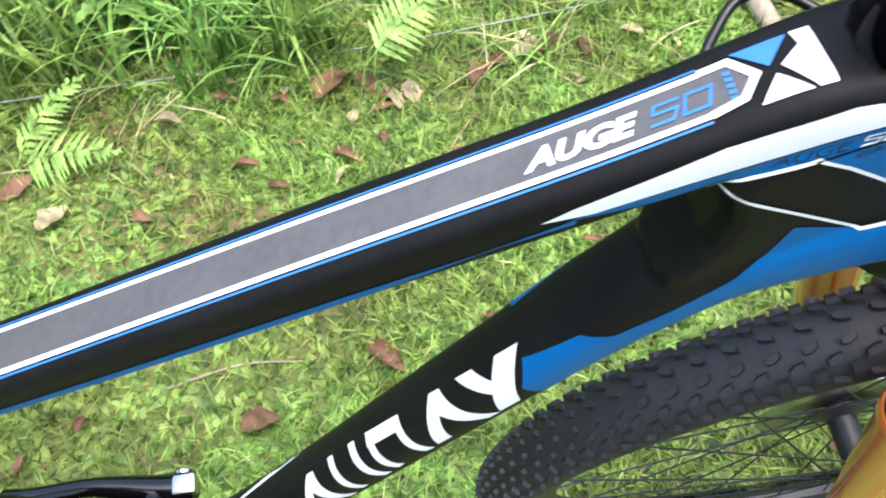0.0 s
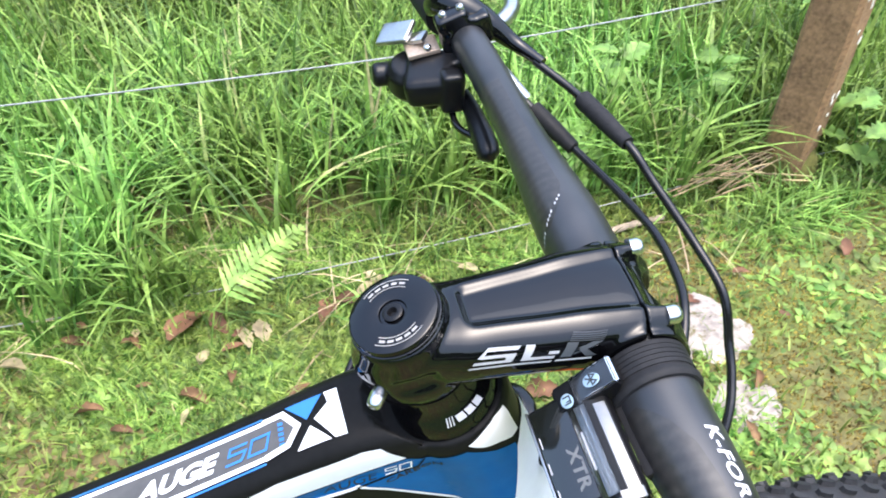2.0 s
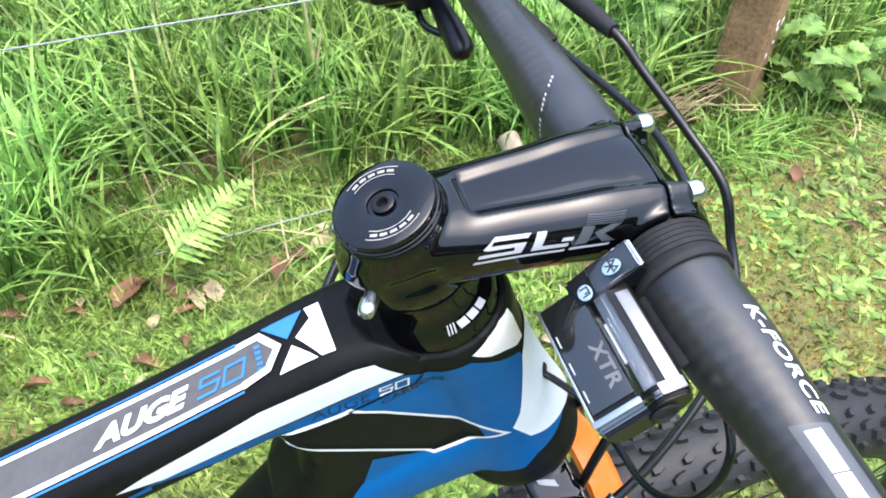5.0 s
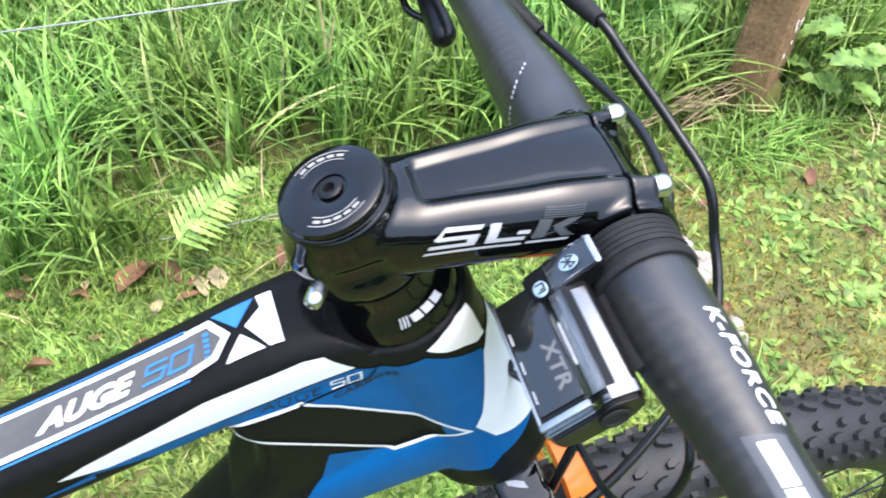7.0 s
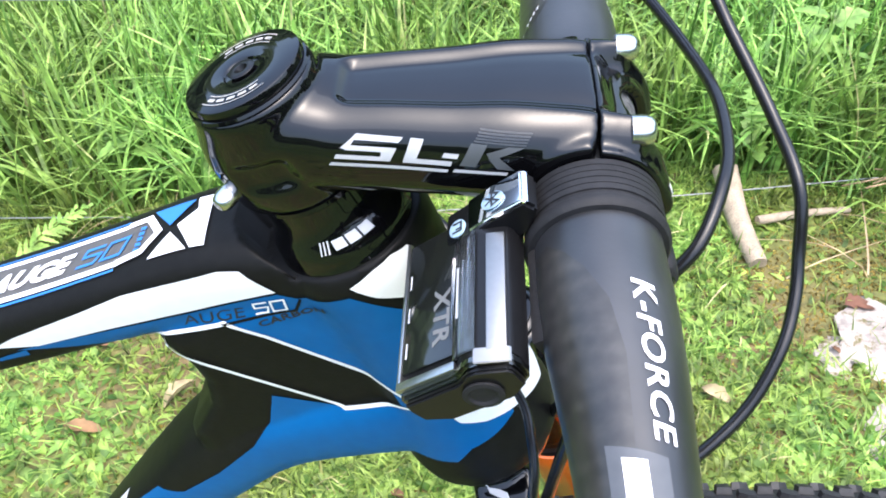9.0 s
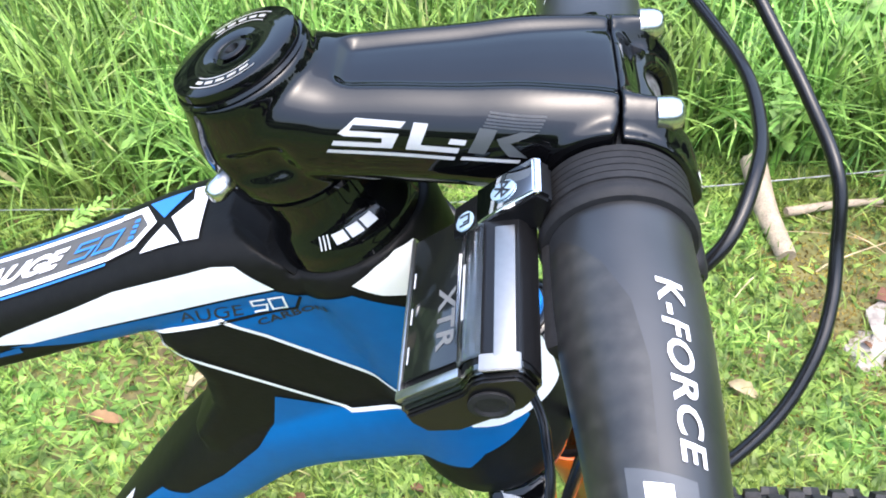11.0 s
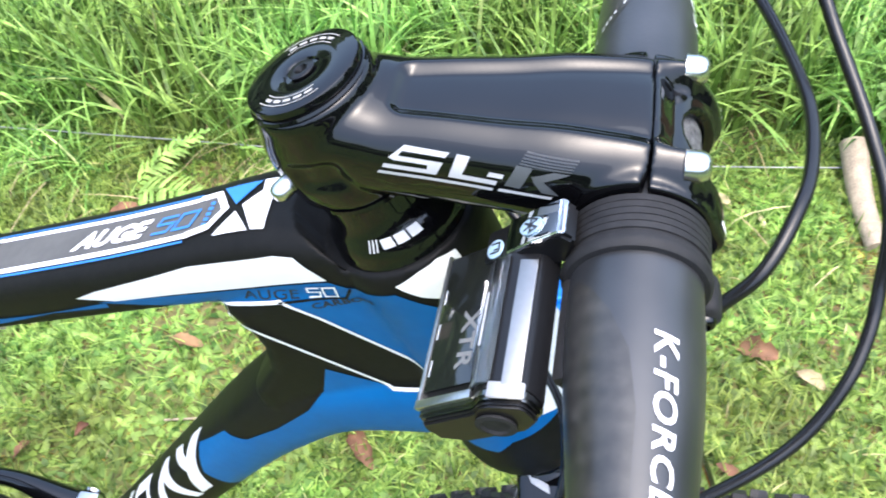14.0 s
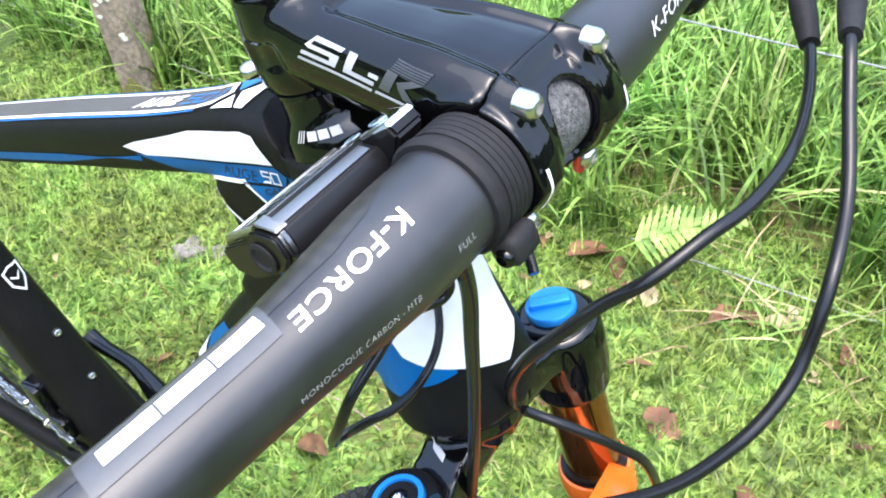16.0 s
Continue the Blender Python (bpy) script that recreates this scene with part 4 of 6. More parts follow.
# ---- display unit and its rubber band ----
f1, a1, _ = bar_at(-0.034)
rows = []
for k in range(5):
    y = -0.0268 - 0.0021 * k
    rows += [(0.0174, y + 0.0011), (0.0179, y + 0.0008), (0.0179, y - 0.0010), (0.0174, y - 0.0011)]
bandm = Matrix.Translation((f1, 0, a1)) @ pose(0, 0, 0, 90)
strap_bm = lathe([(0.0158, 0.0256), *[(r, -y) for r, y in rows], (0.0175, 0.0368), (0.0176, 0.0376), (0.0183, 0.0386), (0.0183, 0.0404), (0.0175, 0.0416), (0.0158, 0.0418)], 56, bandm)
strap = put("rubber_band_mount", strap_bm, RUBBER, st=True, label="ribbed black rubber band round the bar")
put("mount_foot", box(f1 + 0.0125, -0.0345, a1 - 0.0165, 0.0100, 0.0130, 0.0100, 0.0038, None, 3), RUBBER, strap, st=True)
bolt("mount_bolt", Matrix.Translation((f1 + 0.0132, -0.0402, a1 - 0.0175)) @ pose(0, 0, 0, 90), strap, 0.0030, 0.0022, GLOSS)

EX = Vector((0.96, 0, 0.28)).normalized()
EZ = Vector((-0.28, 0, 0.96)).normalized()
U0 = Vector((0.0296, -0.0312, -0.0486))
UNIT = Matrix(((EX.x, 0, EZ.x, U0.x), (0, -1, 0, U0.y), (EX.z, 0, EZ.z, U0.z), (0, 0, 0, 1)))
UNIT_M = ST.to_4x4() @ UNIT


def uput(name, bm, mat, parent, label="", angle=35):
    bm.transform(UNIT_M)
    bmesh.ops.recalc_face_normals(bm, faces=bm.faces)
    return put(name, bm, mat, parent, label, angle=angle)


PROFILE = [(0.0, -0.0030), (0.0008, -0.0002), (0.0165, 0.0), (0.0180, 0.0005), (0.0205, 0.0022), (0.0235, 0.0022), (0.0303, -0.0012), (0.0312, -0.0030), (0.0306, -0.0090), (0.0250, -0.0125), (0.0070, -0.0125), (0.0005, -0.0085)]
unit = uput("display_unit", extrude(PROFILE, 0.0, 0.0455, bevel=0.0004), PLASTIC, bike, "small grey-black electronic display with a silver edge")
uput("end_cap", extrude([(x * 1.01 - 0.0002, z * 1.03 + 0.0002) for x, z in PROFILE], 0.0448, 0.0476, bevel=0.0008), DARKMETAL, unit, "dark polished metal end cap")
tip = extrude([(0.0, -0.0006), (0.0, 0.0004), (0.0068, -0.0030), (0.0074, -0.0040), (0.0066, -0.0040)], 0.0438, 0.0478, bevel=0.0002)
tip.transform(Matrix.Translation((0.0236, 0, 0.0026)))
uput("silver_tip", tip, SATIN, unit, "bright silver end of the strip")
door = uput("battery_end", extrude([(x * 0.94 + 0.0010, z * 0.90 - 0.0006) for x, z in PROFILE], 0.0476, 0.0492, bevel=0.0006), PLASTIC, unit, "black end plate")
uput("battery_door", lathe([(0.0001, 0.0), (0.0044, 0.0), (0.0048, 0.0005), (0.0048, 0.0010), (0.0036, 0.0012), (0.0030, 0.0006), (0.0001, 0.0006)], 28, Matrix.Translation((0.0200, 0.0490, -0.0062)) @ pose(0, 0, 0, -90)), RUBBER, door)
uput("screen", box(0.0088, 0.0215, 0.0003, 0.0150, 0.0400, 0.0010, 0.0004), SCREEN, unit, "dark glossy screen")
uput("silver_edge", box(0.0006, 0.0225, 0.0002, 0.0010, 0.0450, 0.0016, 0.0003), STEEL, unit, "thin silver edge")
uput("silver_edge", box(0.0086, 0.0446, 0.0004, 0.0170, 0.0022, 0.0016, 0.0003), STEEL, unit, "thin silver edge")
strip = box(0, 0, 0, 0.0046, 0.0345, 0.0010, 0.0004)
strip.transform(pose(0.0281, 0.0275, 0.0003, 0, 26.6, 0))
uput("silver_strip", strip, SATIN, unit, "polished silver strip")
# added strip: its grey stands in for the sky reflected in the clear ridge
uput("sheen_backing", box(0.0214, 0.0265, 0.0023, 0.0044, 0.0350, 0.0006, 0.0002), DARKMETAL, unit, "added grey strip standing in for sky sheen on the clear ridge")
uput("clear_cover", extrude([(0.0160, 0.0006), (0.0196, 0.0031), (0.0232, 0.0033), (0.0240, 0.0026), (0.0202, 0.0025), (0.0170, 0.0002)], 0.0085, 0.0440, bevel=0.0002), CLEAR, unit, "clear plastic ridge")
uput("button_tab", extrude([(0.0120, -0.0060), (0.0130, 0.0012), (0.0300, 0.0030), (0.0385, 0.0032), (0.0400, -0.0010), (0.0340, -0.0070)], -0.0035, 0.0080, bevel=0.0010), PLASTIC, unit, "black button tab")
uput("clear_button_cover", extrude([(0.0215, 0.0028), (0.0300, 0.0036), (0.0382, 0.0038), (0.0395, 0.0022), (0.0300, 0.0020), (0.0215, 0.0014)], -0.0030, 0.0078, bevel=0.0004), CLEAR, unit, "clear plastic button cover")


def icon(cx, cy, z, w, h, inner):
    b = lathe([(0.001, -0.00025), (0.5, -0.00025), (0.5, 0.00015), (0.46, 0.00025), (0.001, 0.00025)], 20, Matrix.Translation((cx, cy, z)) @ Matrix.Diagonal((w, h, 1, 1)))
    ob = uput("button", b, BUTTONBLUE, unit, "pale blue button")
    for p in inner:
        s = stroke([(cx + x * w, cy + y * h) for x, y in p], 0.0006)
        s.transform(Matrix.Translation((0, 0, z + 0.0004)))
        uput("button_mark", s, DARKINK, ob)
    return ob


icon(0.0182, 0.0050, 0.0026, 0.0050, 0.0058, [[(-0.25, 0.25), (0.28, 0.25), (0.28, -0.25), (-0.25, -0.25)], [(-0.05, 0.1), (0.28, 0.1)]])
icon(0.0300, 0.0030, 0.0040, 0.0066, 0.0052, [[(-0.3, -0.25), (0.3, 0.25), (0.0, 0.42), (0.0, -0.42), (0.3, -0.25), (-0.3, 0.25)]])
wx = words("XTR", 0.0046, 1.2, 0.1, 0.0002, 1.1)
wx.transform(Matrix(((0, 1, 0, 0.0106), (1, 0, 0, 0.0205), (0, 0, 1, 0.00095), (0, 0, 0, 1))))
uput("series_name", wx, DIMINK, unit)
uput("mount_arm", box(0.0350, 0.0195, -0.0165, 0.0100, 0.0380, 0.0130, 0.0020), RUBBER, unit, "black rubber mount arm")
for x, y, l in ((0.0178, 0.0270, 0.024), (0.0206, 0.0300, 0.026), (0.0222, 0.0255, 0.030)):
    streak = box(0, 0, 0, 0.0006, l, 0.0004, 0.0001)
    streak.transform(Matrix.Translation((x, y, 0.0030)))
    uput("moulded_ridge", streak, CLEAR, unit, "clear plastic ridge")
sb = outline([(0.0184, 0.0185), (0.0196, 0.0185), (0.0196, 0.0335), (0.0184, 0.0335)])
sb.transform(Matrix.Translation((0, 0, 0.0026)))
uput("sign_bar", sb, SILVERINK, unit)
for y in (0.012, 0.0225, 0.0330):
    s = outline([(0.0022, y), (0.0027, y), (0.0027, y + 0.0045), (0.0022, y + 0.0045)])
    s.transform(Matrix.Translation((0, 0, 0.00095)))
    uput("small_print", s, SILVERINK, unit)

# ---- left-hand controls ----
for s in (1, -1):
    lo, hi = sorted((s * 0.250, s * 0.358))
    rr = []
    for k in range(24):
        y = lo + (hi - lo) * k / 23
        f, a, r = bar_at(y)
        rr.append((f, y, a, 0.0158 + 0.0006 * (k % 2)))
    put("grip", tube([q[:3] for q in rr], [q[3] for q in rr], 24, 1), RUBBER, None, "black rubber grip", st=True)


def at_bar(y, df=0.0, da=0.0):
    f, a, r = bar_at(y)
    return Vector((f + df, y, a + da))


def lever_set(s):
    """Brake lever and shifter pod of one side."""
    off = at_bar(s * 0.222) - Vector((0.0692, s * 0.222, -0.0551))
    at = lambda f, y, a: Vector((f, s * y, a)) + off
    f, a, r = bar_at(s * 0.222)
    turn = Matrix.Translation((f, s * 0.222, a)) @ pose(0, 0, 0, 90)
    clamp = put("brake_clamp", fused(join(lathe([(0.0108, -0.007), (0.0148, -0.006), (0.0152, 0.0), (0.0148, 0.006), (0.0108, 0.007)], 32, turn), box(f - 0.004, s * 0.222, a + 0.014, 0.020, 0.013, 0.010, 0.003), box(f + 0.012, s * 0.222, a + 0.002, 0.012, 0.013, 0.020, 0.003)), 0.0012, 4), GLOSS, None, "gloss black brake clamp", st=True, angle=180)
    put("brake_body", tube([at(0.0600, 0.250, -0.0460), at(0.0680, 0.238, -0.0400), at(0.0830, 0.226, -0.0520), at(0.0955, 0.215, -0.0690), at(0.1060, 0.197, -0.0770)], [0.0080, 0.0105, 0.0080, 0.0048, 0.0032], 18), GLOSS, clamp, "gloss black brake cylinder", st=True)
    put("brake_blade", tube([at(0.0830, 0.228, -0.0640), at(0.1050, 0.252, -0.0700), at(0.1120, 0.300, -0.0720), at(0.1150, 0.325, -0.0720)], [0.0050, 0.0052, 0.0048, 0.0052], 12), STEEL, clamp, "silver brake lever blade", st=True)
    for df in (-0.008, 0.003):
        bolt("clamp_bolt", Matrix.Translation(at_bar(s * 0.222, df, 0.0185)) @ pose(0, 0, 0, 0, 0, 0), clamp, 0.0026, 0.003)
    pod_parts = [box(0, 0, 0, 0.032, 0.034, 0.020, 0.007, Matrix.Translation(at(0.0420, 0.210, -0.0655)) @ pose(0, 0, 0, 0, 8, -18 * s), 3), lathe([(0.0001, -0.013), (0.011, -0.012), (0.0145, -0.006), (0.0145, 0.007), (0.0105, 0.012), (0.0001, 0.0125)], 28, Matrix.Translation(at(0.0300, 0.224, -0.0680)) @ pose(0, 0, 0, 10 * s, 12, 0)),
                 lathe([(0.0001, -0.009), (0.0065, -0.009), (0.0075, -0.006), (0.0075, 0.009), (0.0055, 0.011), (0.0001, 0.011)], 20, Matrix.Translation(at(0.0185, 0.230, -0.0640)) @ pose(0, 0, 0, 0, -70, 0)), box(0, 0, 0, 0.022, 0.014, 0.012, 0.003, Matrix.Translation(at(0.0560, 0.212, -0.0640)), 3),
                 box(0, 0, 0, 0.014, 0.012, 0.026, 0.003, Matrix.Translation(at(0.0500, 0.196, -0.0690)) @ pose(0, 0, 0, 0, 20, 0), 3), lathe([(0.0001, -0.017), (0.0070, -0.017), (0.0080, -0.014), (0.0080, 0.0), (0.0001, 0.0)], 20, Matrix.Translation(at(0.0370, 0.208, -0.0640)))]
    pod = put("shifter_pod", fused(join(*pod_parts), 0.0010, 5), PLASTIC, None, "black shift pod under the bar", st=True, angle=180)
    put("pod_plate", box(0, 0, 0, 0.020, 0.018, 0.0030, 0.001, Matrix.Translation(at(0.0430, 0.226, -0.0530)) @ pose(0, 0, 0, 0, 10, 0)), PALEBRONZE, pod, "pale bronze pod plate", st=True)
    bolt("pod_bolt", Matrix.Translation(at(0.0460, 0.220, -0.0510)), pod, 0.0026, 0.002)
    paddle = [(0.0560, 0.2040, -0.0800, 0.0036), (0.0567, 0.1875, -0.0834, 0.0056), (0.0564, 0.1655, -0.0861, 0.0070), (0.0556, 0.1527, -0.0869, 0.0065), (0.0555, 0.1490, -0.0880, 0.0027)]
    put("shift_paddle", tube([at(*p[:3]) for p in paddle], [p[3] for p in paddle], 14), PLASTIC, pod, "black shift paddle", st=True)
    put("paddle_arm", tube([at(0.0500, 0.206, -0.0720), at(0.0455, 0.196, -0.0810), at(0.0450, 0.183, -0.0850), at(0.0515, 0.171, -0.0870)], 0.0022, 10), GLOSS, pod, "black bent paddle arm", st=True)
    silver = join(box(0, 0, 0, 0.0240, 0.0170, 0.0036, 0.0016, Matrix.Translation(at(0.0315, 0.2410, -0.0465)) @ pose(0, 0, 0, 8, -8, -38 * s), 3), box(0, 0, 0, 0.0140, 0.0090, 0.0030, 0.0010, Matrix.Translation(at(0.0420, 0.2310, -0.0490)) @ pose(0, 0, 0, 0, -12, -38 * s)))
    put("shift_paddle", silver, STEEL, pod, "flat silver shift paddle", st=True)
    bolt("paddle_bolt", Matrix.Translation(at(0.0375, 0.2345, -0.0465)), pod, 0.0026, 0.002, DARKMETAL)
    put("cable_stop", tube([at(0.0820, 0.205, -0.0760), at(0.0900, 0.192, -0.0930)], [0.0042, 0.0036], 12, 1), CHROME, pod, "silver cable stop", st=True)


for s in (1, -1):
    lever_set(s)


# ---- hoses ----
def fw(*p):
    return FROM_WORLD @ Vector(p)


def hose(points, r=0.0026, name="hose", label="black cable housing"):
    return put(name, tube(points, r, 12, 8), HOSE, None, label)


H1 = [ST @ Vector((0.0860, 0.200, -0.0850)), fw(0.1180, 0.1895, 0.9551), fw(0.1347, 0.1583, 0.9441), fw(0.1460, 0.1200, 0.9410), fw(0.1515, 0.0810, 0.9420), fw(0.1494, 0.0486, 0.9414), fw(0.1430, 0.0267, 0.9403), fw(0.1333, 0.0087, 0.9315), fw(0.1210, 0.0020, 0.9190), fw(0.1110, -0.0040, 0.9060), fw(0.1000, -0.0098, 0.8900), fw(0.0926, -0.0080, 0.8706), fw(0.0893, -0.0030, 0.8530),
      fw(0.0862, 0.0040, 0.8380), fw(0.0850, 0.0110, 0.8265), fw(0.0905, 0.0150, 0.8215), fw(0.1050, 0.0215, 0.8150), fw(0.1220, 0.0330, 0.8000), fw(0.1340, 0.0480, 0.7750), fw(0.1420, 0.0700, 0.7100), fw(0.1700, 0.0900, 0.6000), fw(0.2000, 0.0950, 0.4700)]
hose(H1, 0.0025, "brake_hose", "black brake hose looping to the fork")
H2 = [ST @ Vector((0.1040, 0.200, -0.0760)), fw(0.1413, 0.1722, 0.9696), fw(0.1527, 0.1285, 0.9654), fw(0.1610, 0.1080, 0.9530), fw(0.1736, 0.0775, 0.9340), fw(0.1795, 0.0485, 0.9210), fw(0.1808, 0.0332, 0.8975), fw(0.1784, 0.0200, 0.8858), fw(0.1721, 0.0060, 0.8751),
      fw(0.1594, -0.0090, 0.8600), fw(0.1400, -0.0220, 0.8470), fw(0.1100, -0.0360, 0.8300), fw(0.0850, -0.0430, 0.8150)]
hose(H2, 0.0025, "lockout_cable", "black lockout cable to the fork leg")
for pts, k in ((H1, 1), (H2, 1)):
    a, b = Vector(pts[k]), Vector(pts[k + 1])
    mid = a.lerp(b, 0.55)
    put("cable_boot", tube([a.lerp(b, 0.05), mid, b], [0.0056, 0.0053, 0.0042], 16), RUBBER, None, "black rubber cable boot")
hose([ST @ at_bar(-0.062, -0.004, -0.006), ST @ at_bar(-0.058, 0.004, -0.014), fw(0.1040, -0.0540, 0.9790), fw(0.1010, -0.0440, 0.9553), fw(0.0960, -0.0370, 0.9233), fw(0.0915, -0.0310, 0.8857), fw(0.0870, -0.0270, 0.8424),
      fw(0.0825, -0.0250, 0.8011), fw(0.0800, -0.0240, 0.7700), fw(0.0790, -0.0200, 0.7450)], 0.0025, "remote_hose", "black cable housing down to the fork remote")
hose([fw(0.0520, 0.0000, 0.8935), fw(0.0602, -0.0086, 0.8990), fw(0.0694, -0.0198, 0.8968), fw(0.0750, -0.0315, 0.8960), fw(0.0766, -0.0429, 0.8943), fw(0.0771, -0.0546, 0.8963), fw(0.0759, -0.0675, 0.9021), fw(0.0770, -0.0785, 0.9095), fw(0.0820, -0.0868, 0.9200), fw(0.0880, -0.0885, 0.9330),
      fw(0.0915, -0.0850, 0.9450), fw(0.0934, -0.0760, 0.9530), fw(0.0940, -0.0680, 0.9570), fw(0.0955, -0.0600, 0.9580), fw(0.0975, -0.0515, 0.9560), fw(0.0985, -0.0495, 0.9620), fw(0.0940, -0.0540, 0.9760)], 0.0016, "electric_wire", "thin black electric wire looping into the head tube")
hose([(0.066, 0.048, -0.150), (0.046, 0.066, -0.136), (0.020, 0.092, -0.128), (0.002, 0.096, -0.130), (-0.012, 0.085, -0.138), (-0.036, 0.052, -0.160), (-0.052, 0.022, -0.184)], 0.0026, "brake_hose", "black brake hose looping beside the head tube")
put("cable_port", lathe([(0.0001, -0.001), (0.0034, -0.001), (0.0034, 0.0012), (0.0026, 0.0020), (0.0001, 0.0020)], 20, ST @ Matrix.Translation((0.0235, -0.0125, -0.1240)) @ pose(0, 0, 0, 0, 90, -30)), RUBBER, None, "black rubber cable port")

# ---- fork ----
LEG_Y, LEG_F = 0.0580, 0.0050


def leg_y(s):
    """Where the fork leg of one side stands."""
    return 0.0625 if s > 0 else -LEG_Y


FORK = Matrix.Translation((0, 0, -0.2000)) @ pose(0, 0, 0, 0, 3.9, 0) @ Matrix.Translation((0, 0, 0.2000))


def fput(name, bm, mat, parent=None, label="", angle=40):
    """A part of the fork, in steering measures."""
    bm.transform(FORK)
    return put(name, bm, mat, parent, label, True, angle)


CROWN = [lathe([(0.024, -0.1895), (0.0275, -0.191), (0.0265, -0.200), (0.0190, -0.214), (0.0120, -0.218)], 40)]
for s in (1, -1):
    q = 1.0 if s > 0 else 0.84
    CROWN.append(lathe([(0.0190 * q, -0.2020), (0.0225 * q, -0.2050), (0.0232 * q, -0.2180), (0.0225 * q, -0.2340), (0.0208 * q, -0.2480), (0.0185 * min(1, q * 1.1), -0.2500)], 40, Matrix.Translation((LEG_F, leg_y(s), 0))))
    CROWN.append(loft([[Vector((f + 0.002 * k, s * y, a)) for f, a in ((0.016 - w, -0.194 - d), (0.016 - w, -0.214 - d * 0.5), (-0.011 + w, -0.216 - d * 0.5), (-0.011 + w, -0.196 - d))] for k, (y, w, d) in enumerate(((0.0, 0.0, 0.0), (0.030, 0.001, 0.005), (0.050, 0.001, 0.010)))]))
crown = fput("fork_crown", fused(join(*CROWN), 0.0016, 4), GLOSS, None, "gloss black fork crown", angle=180)
tmp = bmesh.new()
tmp.from_mesh(crown.data)
tmp.transform(LOC.inverted())
CROWN_TREE = BVHTree.FromBMesh(tmp)
tmp.free()
for line in ([(100, -0.1945), (108, -0.1990), (104, -0.2060), (94, -0.2110)], [(96, -0.1970), (92, -0.2000), (78, -0.2010)], [(92, -0.2045), (80, -0.2050)]):
    decal("crown_mark", stroke([(a / 1000, v) for a, v in line], 0.0009), SILVERINK, lambda u, v: round_ray(u * 1000, v), 0.0004, CROWN_TREE, crown, 0.003)
for s in (1, -1):
    leg = Matrix.Translation((LEG_F, leg_y(s), 0))
    fput("stanchion", lathe([(0.0158, -0.240), (0.0160, -0.242), (0.0160, -0.40), (0.015, -0.41)], 40, leg), GOLD, None, "bronze anodised fork tube")
    lower = fput("fork_leg", lathe([(0.0165, -0.3160), (0.0205, -0.3170), (0.0218, -0.3220), (0.0215, -0.3300), (0.0200, -0.3480), (0.0195, -0.50), (0.0180, -0.62), (0.0185, -0.68), (0.0165, -0.710), (0.0001, -0.712)], 40, leg), ORANGE, None, "glossy orange lower fork leg")
    fput("dust_seal", lathe([(0.0160, -0.3130), (0.0185, -0.3135), (0.0192, -0.3160), (0.0185, -0.3130), (0.0160, -0.3130)], 40, leg), PLASTIC, lower, "black dust seal")
    fput("dropout", tube([(LEG_F, leg_y(s), -0.680), (0.020, leg_y(s) * 0.98, -0.694), (0.030, leg_y(s) * 0.965, -0.686)], [0.016, 0.015, 0.014], 20), ORANGE, lower)
cap_l = Matrix.Translation((LEG_F, leg_y(1), 0))
fput("top_cap", lathe([(0.0188, -0.2040), (0.0188, -0.2010), (0.0170, -0.1995), (0.0150, -0.1990), (0.0001, -0.1990)], 40, cap_l), GLOSS, crown)
kn = lathe([(0.0150, -0.2000), (0.0150, -0.1992), (0.0126, -0.1990), (0.0128, -0.1978), (0.0128, -0.1956), (0.0122, -0.1948), (0.0001, -0.1946)], 40, cap_l)
knob = fput("air_cap", kn, ANOBLUE, crown, "blue anodised fork cap")
fput("cap_grip", box(LEG_F, leg_y(1), -0.1936, 0.021, 0.0070, 0.0036, 0.0014, Matrix.Translation((LEG_F, leg_y(1), 0)) @ pose(0, 0, 0, 0, 0, 35) @ Matrix.Translation((-LEG_F, -leg_y(1), 0)), 3), ANOBLUE, knob)
cap_r = Matrix.Translation((LEG_F - 0.003, -LEG_Y, 0))
fput("remote_body", lathe([(0.0170, -0.2080), (0.0182, -0.2060), (0.0180, -0.2030), (0.0165, -0.2005), (0.0120, -0.2000), (0.0001, -0.2010)], 40, cap_r), PLASTIC, crown, "black remote lockout body")
fput("blue_ring", lathe([(0.0088, -0.2005), (0.0090, -0.1975), (0.0112, -0.1975), (0.0115, -0.2005)], 40, cap_r), ANOBLUE, crown, "blue anodised ring")
bolt("remote_bolt", Matrix.Translation((LEG_F - 0.003, -LEG_Y, -0.2005)), crown, 0.0034, 0.003)
fput("remote_rim", lathe([(0.0045, -0.2005), (0.0047, -0.1985), (0.0084, -0.1985), (0.0086, -0.2005)], 32, cap_r), PLASTIC, crown)
put("cable_end", tube([ST @ Vector((LEG_F + 0.012, -LEG_Y + 0.006, -0.1990)), fw(0.0850, -0.0430, 0.8150), fw(0.0930, -0.0400, 0.8210)], 0.0030, 12, 3), CHROME, crown, "silver cable end")
# arch ahead of the legs and over the tyre
arch = []
for k in range(19):
    w = math.pi * k / 18
    y = leg_y(-math.cos(w)) * abs(math.cos(w))
    up = math.sin(w) ** 0.6
    c = Vector((LEG_F + 0.005 + 0.026 * up, y, -0.336 + 0.042 * up))
    tang = Vector((0, math.sin(w) + 0.05, math.cos(w) * 0.9)).normalized()
    nrm_ = Vector((0, -tang.z, tang.y))
    arch.append([c + Vector((1, 0, 0)) * df + nrm_ * dn for df, dn in ((-0.009, -0.004), (0.009, -0.004), (0.0105, 0.0), (0.008, 0.0050), (-0.008, 0.0050), (-0.0105, 0.0))])
fput("fork_arch", loft(arch), ORANGE, None, "glossy orange fork arch")
